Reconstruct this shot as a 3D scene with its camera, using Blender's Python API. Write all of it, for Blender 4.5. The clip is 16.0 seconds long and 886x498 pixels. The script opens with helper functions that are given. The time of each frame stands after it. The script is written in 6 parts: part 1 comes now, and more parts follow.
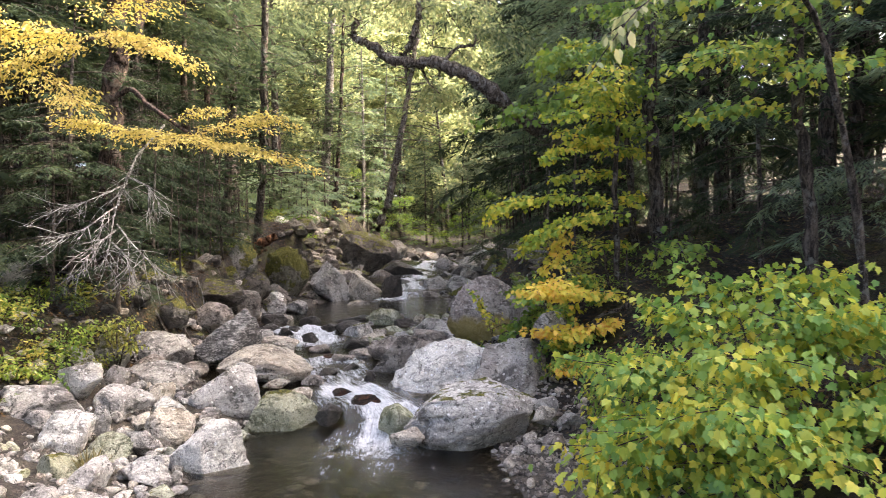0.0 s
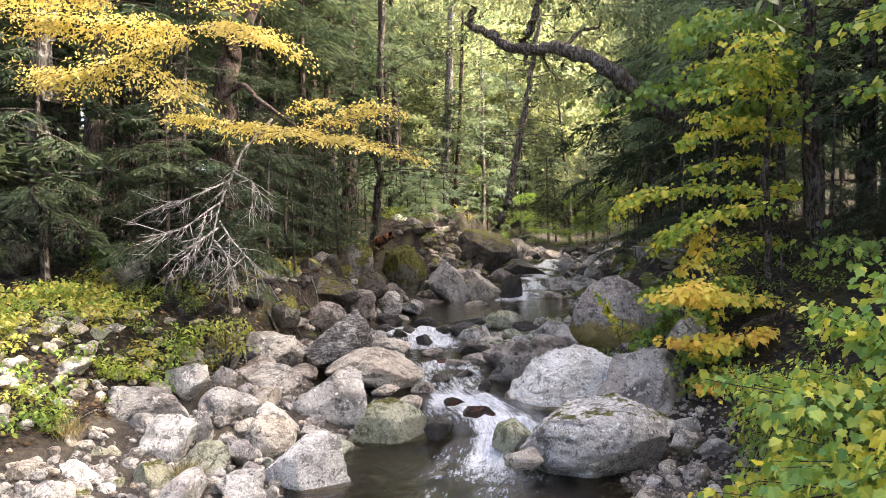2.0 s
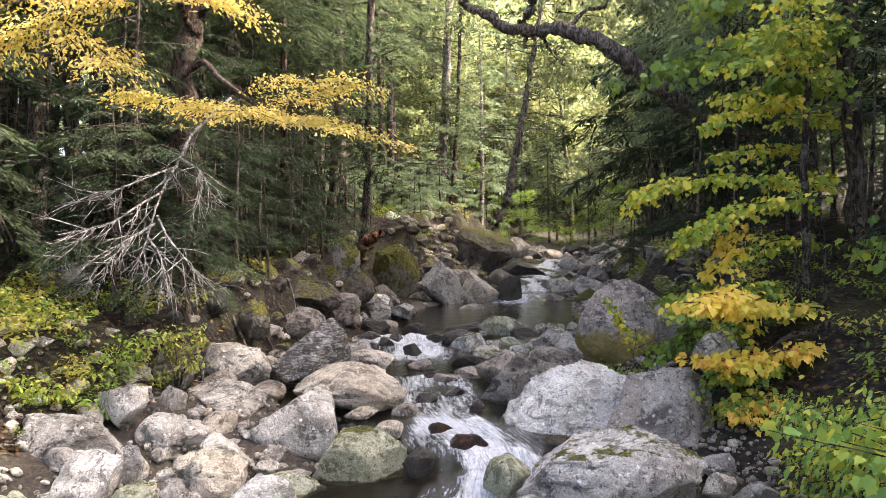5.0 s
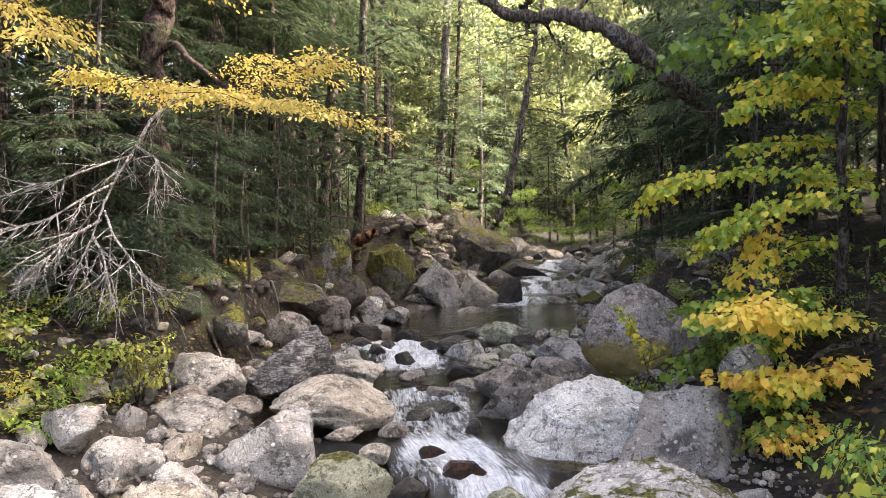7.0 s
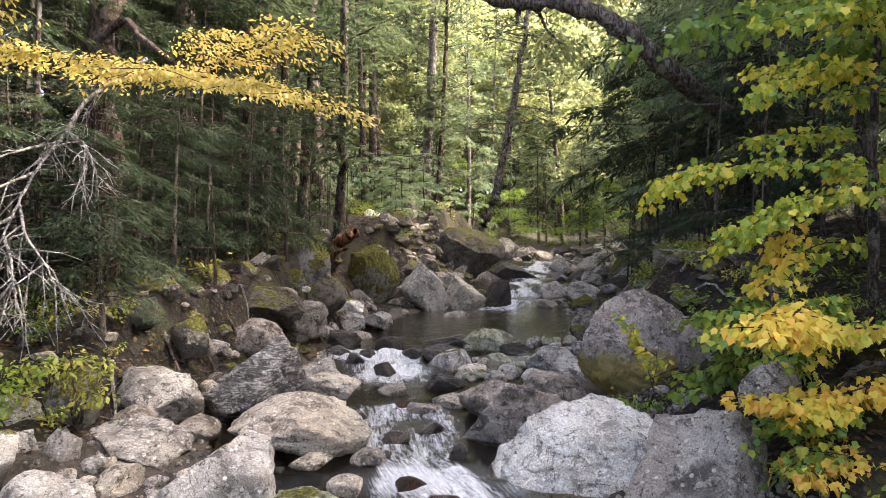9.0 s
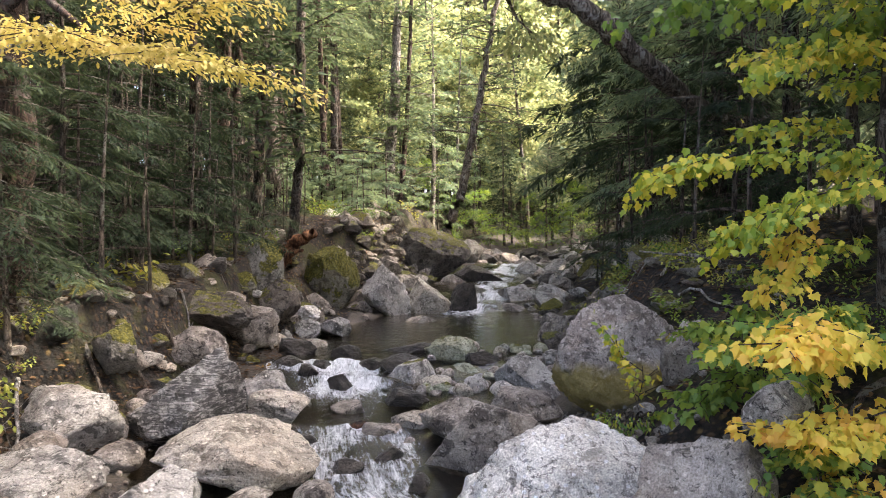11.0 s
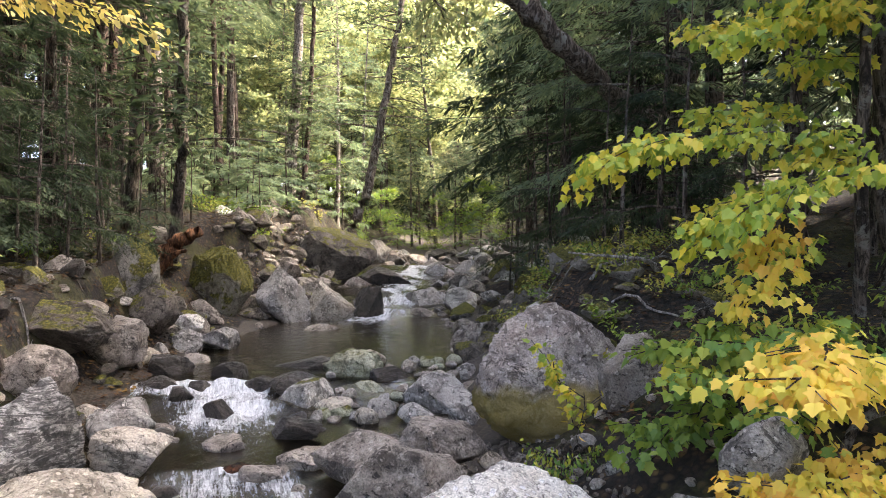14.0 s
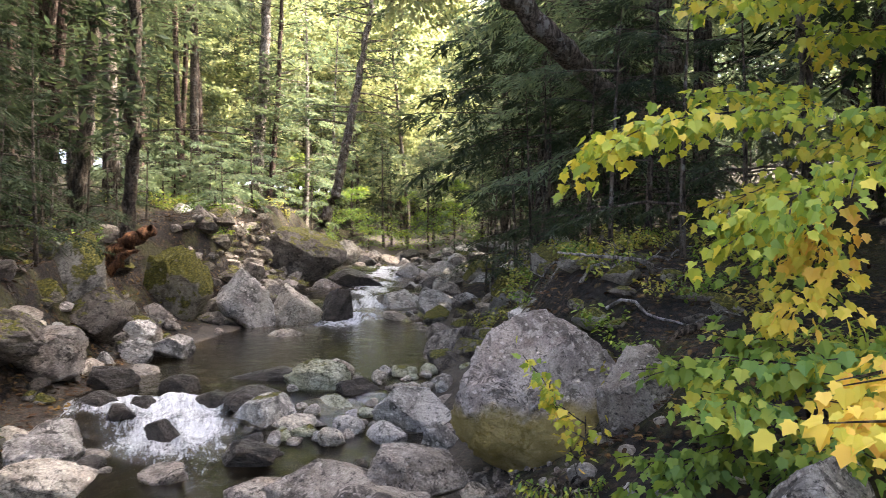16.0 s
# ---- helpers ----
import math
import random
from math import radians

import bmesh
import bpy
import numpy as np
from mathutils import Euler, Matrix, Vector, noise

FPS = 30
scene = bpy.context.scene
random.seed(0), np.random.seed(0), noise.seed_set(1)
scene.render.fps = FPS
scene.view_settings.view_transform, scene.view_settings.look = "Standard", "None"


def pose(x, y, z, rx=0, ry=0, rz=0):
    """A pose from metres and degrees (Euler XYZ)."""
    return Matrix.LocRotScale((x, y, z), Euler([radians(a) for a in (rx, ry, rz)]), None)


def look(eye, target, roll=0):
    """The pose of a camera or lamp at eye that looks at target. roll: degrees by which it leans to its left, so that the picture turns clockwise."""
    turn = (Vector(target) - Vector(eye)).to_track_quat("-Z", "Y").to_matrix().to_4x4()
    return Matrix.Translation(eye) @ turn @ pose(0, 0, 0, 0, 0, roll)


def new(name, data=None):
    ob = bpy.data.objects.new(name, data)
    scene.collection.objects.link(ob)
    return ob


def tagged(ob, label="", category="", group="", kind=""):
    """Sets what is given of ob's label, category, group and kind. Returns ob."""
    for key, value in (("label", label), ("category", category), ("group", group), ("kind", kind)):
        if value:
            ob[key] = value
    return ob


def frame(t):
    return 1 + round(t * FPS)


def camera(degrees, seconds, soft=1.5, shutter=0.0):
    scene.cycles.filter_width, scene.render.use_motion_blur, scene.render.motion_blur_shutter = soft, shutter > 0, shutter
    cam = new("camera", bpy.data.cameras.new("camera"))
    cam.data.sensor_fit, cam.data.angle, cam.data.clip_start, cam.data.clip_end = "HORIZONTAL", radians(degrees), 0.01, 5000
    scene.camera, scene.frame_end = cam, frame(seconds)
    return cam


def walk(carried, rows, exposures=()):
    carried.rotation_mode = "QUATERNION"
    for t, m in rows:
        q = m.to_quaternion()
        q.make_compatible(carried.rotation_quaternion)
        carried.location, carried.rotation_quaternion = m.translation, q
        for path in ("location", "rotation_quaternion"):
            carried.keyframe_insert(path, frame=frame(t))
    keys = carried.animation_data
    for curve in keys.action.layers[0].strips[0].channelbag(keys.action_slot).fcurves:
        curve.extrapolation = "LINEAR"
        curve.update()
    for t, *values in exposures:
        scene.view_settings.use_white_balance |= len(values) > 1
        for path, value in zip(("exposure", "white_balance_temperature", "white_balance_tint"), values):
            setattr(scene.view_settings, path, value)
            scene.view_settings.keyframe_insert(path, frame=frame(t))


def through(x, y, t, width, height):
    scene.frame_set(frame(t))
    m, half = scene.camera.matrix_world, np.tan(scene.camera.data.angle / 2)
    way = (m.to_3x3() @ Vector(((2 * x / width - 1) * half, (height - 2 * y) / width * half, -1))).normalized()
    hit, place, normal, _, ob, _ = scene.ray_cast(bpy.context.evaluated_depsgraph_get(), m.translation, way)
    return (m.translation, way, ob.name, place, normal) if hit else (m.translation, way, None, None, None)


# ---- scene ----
# The path: seconds, place, turn to the left, tilt up, lean (degrees)
cam = camera(63.4, 16.0, 0.8, 0.4)
PATH = [
    (0, (0.001, 0.004, 2.659), -4.08, -0.19, -0.25),
    (0.5, (0.019, 0.207, 2.653), -1.83, -0.20, -0.29),
    (1, (0.038, 0.411, 2.650), 0.42, -0.22, -0.32),
    (1.5, (0.057, 0.617, 2.648), 4.43, -0.23, -0.34),
    (2, (0.075, 0.825, 2.647), 5.65, -0.25, -0.35),
    (2.5, (0.090, 1.035, 2.645), 5.67, -0.26, -0.35),
    (3, (0.102, 1.246, 2.645), 5.70, -0.28, -0.35),
    (3.5, (0.112, 1.456, 2.646), 5.69, -0.29, -0.34),
    (4, (0.118, 1.665, 2.649), 5.69, -0.31, -0.33),
    (6.5, (0.092, 2.725, 2.658), 5.63, -0.35, -0.16),
    (7, (0.087, 2.931, 2.661), 5.62, -0.36, -0.13),
    (7.5, (0.082, 3.136, 2.665), 5.62, -0.36, -0.12),
    (8, (0.077, 3.339, 2.670), 5.59, -0.35, -0.09),
    (10.5, (0.040, 4.373, 2.661), 2.46, -0.20, 0.14),
    (11, (0.036, 4.573, 2.657), 1.81, -0.15, 0.21),
    (11.5, (0.036, 4.776, 2.654), 0.09, -0.11, 0.27),
    (12, (0.039, 4.979, 2.651), -1.41, -0.08, 0.32),
    (12.5, (0.044, 5.182, 2.649), -2.70, -0.06, 0.35),
    (13, (0.049, 5.384, 2.648), -4.89, -0.04, 0.35),
    (13.5, (0.055, 5.587, 2.648), -5.63, -0.03, 0.34),
    (14, (0.063, 5.789, 2.650), -5.61, -0.03, 0.32),
    (14.5, (0.075, 5.991, 2.651), -5.60, -0.03, 0.30),
    (15, (0.089, 6.188, 2.651), -5.64, -0.02, 0.29),
    (15.5, (0.103, 6.381, 2.646), -5.65, 0.00, 0.30),
    (16, (0.116, 6.568, 2.638), -7.86, 0.05, 0.34),
]
walk(cam, [(t, pose(*eye, 90.0 + tilt, 0.0, yaw) @ pose(0, 0, 0, 0, 0, lean)) for t, eye, yaw, tilt, lean in PATH], [(0.0, 3.12, 6950, 13), (8.0, 3.14, 6950, 13), (12.0, 3.28, 6950, 13), (16.0, 3.54, 6950, 13)])

# ---- light ----
SUN_EL, SUN_AZ = 46.0, 78.0         # the sun stands over the woods on one bank
world = bpy.data.worlds.new("sky")
scene.world = world
world.use_nodes = True
wn = world.node_tree.nodes
sky = wn.new("ShaderNodeTexSky")
sky.sky_type, sky.sun_disc = "NISHITA", False
sky.sun_elevation, sky.sun_rotation = radians(SUN_EL), radians(SUN_AZ)
sky.air_density, sky.dust_density, sky.ozone_density = 0.4, 4.5, 0.0
world.node_tree.links.new(sky.outputs[0], wn["Background"].inputs[0])
wn["Background"].inputs[1].default_value = 0.22
sun = new("sun", bpy.data.lights.new("sun", "SUN"))
sun.data.energy, sun.data.angle, sun.data.color = 2.8, radians(0.6), (1.0, 0.93, 0.80)
sx, sy = math.sin(radians(SUN_AZ)), math.cos(radians(SUN_AZ))
sun.matrix_world = look((sx * 50, sy * 50, 50 * math.tan(radians(SUN_EL))), (0, 0, 0))


# ---- materials ----
def material(name):
    m = bpy.data.materials.new(name)
    m.use_nodes = True
    nt = m.node_tree
    return m, nt, nt.nodes, nt.nodes["Principled BSDF"]


def link(nt, a, b):
    nt.links.new(a, b)


def noise_node(nt, scale, detail=6.0, rough=0.6, coords=None, dist=0.0):
    n = nt.nodes.new("ShaderNodeTexNoise")
    n.inputs["Scale"].default_value, n.inputs["Detail"].default_value = scale, detail
    n.inputs["Roughness"].default_value, n.inputs["Distortion"].default_value = rough, dist
    if coords is not None:
        link(nt, coords, n.inputs["Vector"])
    return n.outputs["Fac"]


def ramp(nt, fac, stops, smooth=False):
    r = nt.nodes.new("ShaderNodeValToRGB")
    if smooth:
        r.color_ramp.interpolation = "EASE"
    el = r.color_ramp.elements
    while len(el) < len(stops):
        el.new(0.5)
    for e, (p, c) in zip(el, stops):
        e.position = p
        e.color = (*c, 1.0) if isinstance(c, tuple) else (c, c, c, 1.0)
    link(nt, fac, r.inputs[0])
    return r.outputs[0]


def mix(nt, fac, a, b, mode="MIX"):
    n = nt.nodes.new("ShaderNodeMix")
    n.data_type, n.blend_type = "RGBA", mode
    for sock, v in ((n.inputs[0], fac), (n.inputs[6], a), (n.inputs[7], b)):
        if isinstance(v, tuple):
            sock.default_value = (*v, 1.0)
        elif isinstance(v, (int, float)):
            sock.default_value = v
        else:
            link(nt, v, sock)
    return n.outputs[2]


def calc(nt, op, a, b=0.0):
    n = nt.nodes.new("ShaderNodeMath")
    n.operation = op
    for sock, v in zip(n.inputs, (a, b)):
        if isinstance(v, (int, float)):
            sock.default_value = v
        else:
            link(nt, v, sock)
    return n.outputs[0]


def bump(nt, bsdf, height, strength, dist):
    b = nt.nodes.new("ShaderNodeBump")
    b.inputs["Strength"].default_value, b.inputs["Distance"].default_value = strength, dist
    link(nt, height, b.inputs["Height"])
    link(nt, b.outputs[0], bsdf.inputs["Normal"])


def world_pos(nt):
    return nt.nodes.new("ShaderNodeNewGeometry").outputs["Position"]


def stretch(nt, vec, sx, sy, sz):
    n = nt.nodes.new("ShaderNodeVectorMath")
    n.operation = "MULTIPLY"
    link(nt, vec, n.inputs[0])
    n.inputs[1].default_value = (sx, sy, sz)
    return n.outputs[0]


def up_facing(nt):
    g = nt.nodes.new("ShaderNodeNewGeometry")
    s = nt.nodes.new("ShaderNodeSeparateXYZ")
    link(nt, g.outputs["Normal"], s.inputs[0])
    return s.outputs["Z"]


def rock_material(name, dark, mid, pale, lichen=0.3, moss=0.0, rough=0.85, veins=0.0):
    """Weathered stone: broad stains, sharp crystal grain, round lichen, dark crusts, and moss where it faces up."""
    dark, mid, pale = (tuple(c * w for c, w in zip(col, (0.985, 0.99, 0.945))) for col in (dark, mid, pale))
    m, nt, nodes, bsdf = material(name)
    p = world_pos(nt)
    deep = tuple(c * 0.38 for c in dark)
    col = ramp(nt, noise_node(nt, 2.6, 12, 0.62, p, 0.5), [(0.36, dark), (0.47, mid), (0.62, pale)])
    patch = noise_node(nt, 9, 12, 0.72, p, 0.8)
    col = mix(nt, ramp(nt, patch, [(0.50, 0.0), (0.56, 0.75)]), col, pale)
    col = mix(nt, ramp(nt, noise_node(nt, 1.7, 8, 0.66, p, 0.6), [(0.52, 0.0), (0.60, 0.4)]), col, tuple(c * w for c, w in zip(mid, (0.97, 0.87, 0.80))))
    crust = ramp(nt, noise_node(nt, 5.0, 14, 0.74, p, 1.1), [(0.555, 0.0), (0.585, 0.75)])
    col = mix(nt, crust, col, tuple(c * 0.62 for c in dark))
    pits = ramp(nt, noise_node(nt, 20, 10, 0.70, p, 0.6), [(0.37, 0.9), (0.42, 0.0)])
    col = mix(nt, pits, col, deep)
    v = nodes.new("ShaderNodeTexVoronoi")
    v.inputs["Scale"].default_value, v.inputs["Randomness"].default_value = 15.0, 1.0
    link(nt, p, v.inputs["Vector"])
    sp = nodes.new("ShaderNodeSeparateColor")
    link(nt, v.outputs["Color"], sp.inputs[0])
    ring = ramp(nt, calc(nt, "ADD", v.outputs["Distance"], calc(nt, "MULTIPLY", noise_node(nt, 40, 6, 0.7, p), 0.5)), [(0.44, 1.0), (0.52, 0.0)])
    ring = calc(nt, "MULTIPLY", ring, ramp(nt, sp.outputs[0], [(0.55, 0.0), (0.60, min(1.0, lichen * 1.5))]))
    col = mix(nt, ring, col, tuple(min(0.85, c * 1.25 + 0.06) for c in pale))
    black = ramp(nt, noise_node(nt, 11, 12, 0.72, p, 1.3), [(0.355, 0.92), (0.385, 0.0)])
    col = mix(nt, black, col, deep)
    crack = ramp(nt, noise_node(nt, 2.4, 9, 0.60, p, 0.7), [(0.489, 0.0), (0.498, 1.0), (0.502, 1.0), (0.511, 0.0)])
    crack = calc(nt, "MULTIPLY", crack, ramp(nt, noise_node(nt, 1.3, 4, 0.6, p), [(0.48, 0.0), (0.60, 0.9)]))
    col = mix(nt, crack, col, deep)
    grain = ramp(nt, noise_node(nt, 75, 4, 0.62, p), [(0.34, 0.55), (0.50, 1.0), (0.64, 1.35)])
    col = mix(nt, 0.8, col, grain, "MULTIPLY")
    if veins:
        band = noise_node(nt, 8, 10, 0.7, stretch(nt, p, 0.6, 0.9, 3.0), 1.6)
        col = mix(nt, calc(nt, "MULTIPLY", ramp(nt, band, [(0.47, 0.0), (0.51, 1.0)]), veins), col, tuple(c * 0.35 for c in dark))
    if moss:
        f = calc(nt, "MULTIPLY", up_facing(nt), 0.45)
        f = calc(nt, "ADD", f, noise_node(nt, 3.2, 10, 0.72, p))
        f = ramp(nt, f, [(0.96 - 0.35 * moss, 0.0), (1.02 - 0.35 * moss, 1.0)])
        green = ramp(nt, noise_node(nt, 34, 6, 0.7, p), [(0.34, (0.022, 0.026, 0.005)), (0.5, (0.085, 0.085, 0.014)), (0.64, (0.24, 0.21, 0.035))])
        col = mix(nt, f, col, green)
    link(nt, col, bsdf.inputs["Base Color"])
    bsdf.inputs["Roughness"].default_value = rough
    bsdf.inputs["Specular IOR Level"].default_value = 0.35
    h = calc(nt, "ADD", calc(nt, "MULTIPLY", noise_node(nt, 55, 6, 0.7, p), 0.35), noise_node(nt, 11, 10, 0.68, p, 0.6))
    h = calc(nt, "SUBTRACT", h, calc(nt, "ADD", calc(nt, "MULTIPLY", crack, 0.3), calc(nt, "MULTIPLY", black, 0.15)))
    bump(nt, bsdf, h, 1.0, 0.09)
    return m


ROCK_WHITE = rock_material("pale_granite", (0.36, 0.335, 0.305), (0.70, 0.67, 0.635), (0.86, 0.83, 0.80), 0.6)
ROCK_GREY = rock_material("grey_stone", (0.11, 0.103, 0.097), (0.31, 0.29, 0.275), (0.54, 0.51, 0.485), 0.55)
ROCK_PALE = rock_material("lichen_grey_stone", (0.17, 0.157, 0.145), (0.42, 0.395, 0.37), (0.66, 0.63, 0.60), 0.6)
ROCK_TAN = rock_material("tan_stone", (0.19, 0.16, 0.13), (0.44, 0.385, 0.325), (0.64, 0.58, 0.50), 0.45)
ROCK_BROWN = rock_material("brown_stone", (0.085, 0.072, 0.064), (0.23, 0.198, 0.176), (0.40, 0.355, 0.32), 0.45)
ROCK_MOSS = rock_material("mossy_stone", (0.08, 0.075, 0.067), (0.20, 0.185, 0.17), (0.34, 0.315, 0.29), 0.3, 1.05)
ROCK_MAUVE = rock_material("brown_grey_granite", (0.11, 0.10, 0.092), (0.275, 0.25, 0.23), (0.47, 0.435, 0.41), 0.5)
# Dark brown mossy stone; shade under the trees is put into its colour too
ROCK_SHADE = rock_material("shade_darkened_ledge_stone", (0.04, 0.034, 0.029), (0.105, 0.09, 0.078), (0.19, 0.165, 0.145), 0.2, 0.45)
ROCK_GOLD = rock_material("golden_moss_stone", (0.10, 0.085, 0.06), (0.20, 0.18, 0.14), (0.32, 0.29, 0.23), 0.3, 1.55)
ROCK_RUST = rock_material("wet_rusty_stone", (0.012, 0.009, 0.007), (0.034, 0.018, 0.012), (0.085, 0.035, 0.02), 0.0, 0.0, 0.2)
ROCK_PATCH = rock_material("grey_stone_with_moss_patches", (0.20, 0.187, 0.175), (0.49, 0.465, 0.445), (0.71, 0.68, 0.65), 0.55, 0.17)
ROCK_GREEN = rock_material("algae_green_stone", (0.17, 0.18, 0.11), (0.36, 0.37, 0.265), (0.50, 0.50, 0.40), 0.3, 0.12)
ROCK_DARK = rock_material("wet_dark_stone", (0.018, 0.017, 0.016), (0.045, 0.04, 0.036), (0.09, 0.078, 0.07), 0.08, 0.0, 0.3)
ROCK_VEIN = rock_material("banded_stone", (0.12, 0.115, 0.11), (0.30, 0.285, 0.28), (0.50, 0.475, 0.46), 0.4, 0.0, 0.85, 0.8)


def stained_stone():
    """The domed boulder: brown-grey stone with an olive algae stain along its foot."""
    m = rock_material("algae_footed_stone", (0.16, 0.135, 0.125), (0.36, 0.31, 0.29), (0.52, 0.465, 0.435), 0.5)
    nt = m.node_tree
    bsdf = nt.nodes["Principled BSDF"]
    col = bsdf.inputs["Base Color"].links[0].from_socket
    p = world_pos(nt)
    s = nt.nodes.new("ShaderNodeSeparateXYZ")
    link(nt, p, s.inputs[0])
    f = calc(nt, "ADD", calc(nt, "MULTIPLY", calc(nt, "SUBTRACT", 1.60, s.outputs["Z"]), 2.6), calc(nt, "SUBTRACT", noise_node(nt, 3.5, 6, 0.6, p), 0.5))
    f = calc(nt, "MULTIPLY", ramp(nt, f, [(0.15, 0.0), (0.5, 1.0)]), 0.8)
    link(nt, mix(nt, f, col, (0.34, 0.26, 0.06)), bsdf.inputs["Base Color"])
    return m


ROCK_DOME = stained_stone()


def bark_material(name, dark, pale, patch=None, scale=1.0):
    """Furrowed, flaking bark: long dark seams, short plates, lichen flecks."""
    m, nt, nodes, bsdf = material(name)
    p = world_pos(nt)
    n = noise_node(nt, 20 * scale, 10, 0.72, stretch(nt, p, 1.0, 1.0, 0.20), 0.7)
    col = ramp(nt, n, [(0.38, tuple(c * 0.5 for c in dark)), (0.46, dark), (0.58, pale)])
    plates = noise_node(nt, 26 * scale, 8, 0.7, stretch(nt, p, 1.0, 1.0, 0.55), 1.2)
    col = mix(nt, ramp(nt, plates, [(0.40, 0.75), (0.47, 0.0)]), col, tuple(c * 0.35 for c in dark))
    if patch:
        col = mix(nt, ramp(nt, noise_node(nt, 6.0, 10, 0.75, p, 0.6), [(0.54, 0.0), (0.60, 0.8)]), col, patch)
    link(nt, col, bsdf.inputs["Base Color"])
    bsdf.inputs["Roughness"].default_value = 0.92
    bsdf.inputs["Specular IOR Level"].default_value = 0.15
    bump(nt, bsdf, calc(nt, "ADD", n, plates), 1.0, 0.045)
    return m


BARK = bark_material("dark_bark", (0.036, 0.029, 0.024), (0.15, 0.122, 0.10), (0.19, 0.185, 0.165))
BARK_PALE = bark_material("grey_bark", (0.08, 0.07, 0.06), (0.27, 0.24, 0.21), (0.36, 0.345, 0.32))
BARK_OLD = bark_material("grey_brown_lichened_bark", (0.07, 0.055, 0.044), (0.24, 0.20, 0.165), (0.32, 0.31, 0.28))
BARK_RED = bark_material("red_brown_bark", (0.026, 0.018, 0.014), (0.11, 0.075, 0.06), (0.13, 0.115, 0.10))
TWIG_WHITE = bark_material("bleached_dead_wood", (0.16, 0.15, 0.14), (0.44, 0.42, 0.40))
WOOD_ROT = bark_material("rotten_orange_wood", (0.05, 0.022, 0.013), (0.22, 0.105, 0.052))


def leaf_material(name, colours, through=0.5, patch=1.5, rough=0.5):
    """Leaves: tint varies leaf by leaf and in patches; light shines through them."""
    m, nt, nodes, bsdf = material(name)
    g = nodes.new("ShaderNodeNewGeometry")
    oi = nodes.new("ShaderNodeObjectInfo")
    r = calc(nt, "FRACT", calc(nt, "ADD", g.outputs["Random Per Island"], oi.outputs["Random"]))
    f = calc(nt, "ADD", calc(nt, "MULTIPLY", r, 0.5), calc(nt, "MULTIPLY", noise_node(nt, patch, 3, 0.55, g.outputs["Position"]), 1.0))
    f = calc(nt, "MULTIPLY", calc(nt, "SUBTRACT", f, 0.32), 1.15)
    col = ramp(nt, f, [(k / (len(colours) - 1), c) for k, c in enumerate(colours)])
    link(nt, col, bsdf.inputs["Base Color"])
    bsdf.inputs["Roughness"].default_value = rough
    bsdf.inputs["Specular IOR Level"].default_value = 0.3 if rough < 0.7 else 0.08
    tr = nodes.new("ShaderNodeBsdfTranslucent")
    link(nt, mix(nt, 1.0, col, (1.12, 1.12, 0.86), "MULTIPLY"), tr.inputs[0])
    mx = nodes.new("ShaderNodeMixShader")
    mx.inputs[0].default_value = through
    link(nt, bsdf.outputs[0], mx.inputs[1])
    link(nt, tr.outputs[0], mx.inputs[2])
    link(nt, mx.outputs[0], nodes["Material Output"].inputs[0])
    return m


LEAF_YELLOW = leaf_material("yellow_leaves", [(0.342, 0.294, 0.092), (0.468, 0.386, 0.116), (0.540, 0.441, 0.153), (0.522, 0.358, 0.121)], 0.45)
LEAF_MAPLE = leaf_material("turning_maple_leaves", [(0.13, 0.23, 0.045), (0.22, 0.32, 0.055), (0.38, 0.43, 0.06), (0.66, 0.56, 0.08), (0.74, 0.50, 0.09)], 0.45, 1.6)
LEAF_GOLD = leaf_material("golden_maple_leaves", [(0.34, 0.41, 0.07), (0.62, 0.55, 0.09), (0.74, 0.58, 0.10), (0.76, 0.49, 0.10), (0.60, 0.30, 0.07)], 0.45, 1.8)
LEAF_GREEN = leaf_material("green_leaves", [(0.08, 0.15, 0.04), (0.14, 0.23, 0.05), (0.23, 0.31, 0.055), (0.36, 0.38, 0.06)], 0.45, 1.0)
LEAF_BUSH = leaf_material("green_and_yellow_shrub_leaves", [(0.09, 0.19, 0.06), (0.14, 0.26, 0.065), (0.24, 0.34, 0.065), (0.50, 0.47, 0.07), (0.68, 0.51, 0.08)], 0.42, 2.0)
# Lime and distant greens are paled and greyed: valley haze put into the colour
LEAF_LIME = leaf_material("pale_hazed_lime_leaves", [(0.107, 0.150, 0.088), (0.205, 0.247, 0.140), (0.372, 0.386, 0.217), (0.548, 0.513, 0.301)], 0.55, 0.6, 0.75)
LEAF_FAR = leaf_material("distant_hazed_green_leaves", [(0.065, 0.095, 0.077), (0.108, 0.150, 0.106), (0.194, 0.220, 0.150), (0.335, 0.320, 0.200)], 0.5, 0.5, 0.8)
LEAF_HERB = leaf_material("low_yellow_green_plants", [(0.128, 0.204, 0.047), (0.264, 0.306, 0.068), (0.425, 0.383, 0.085), (0.484, 0.323, 0.093)], 0.4, 2.2)
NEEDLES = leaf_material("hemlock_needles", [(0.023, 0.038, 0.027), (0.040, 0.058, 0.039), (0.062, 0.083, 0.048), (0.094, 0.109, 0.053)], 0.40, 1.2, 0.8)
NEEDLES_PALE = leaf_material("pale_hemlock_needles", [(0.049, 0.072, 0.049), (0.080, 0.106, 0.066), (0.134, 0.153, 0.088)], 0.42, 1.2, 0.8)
# Grey-green needles, brightened: light missing on the boughs is put into the colour
NEEDLES_GREY = leaf_material("grey_green_lit_hemlock_needles", [(0.092, 0.137, 0.102), (0.146, 0.198, 0.139), (0.210, 0.264, 0.168), (0.285, 0.324, 0.184)], 0.5, 1.0, 0.8)
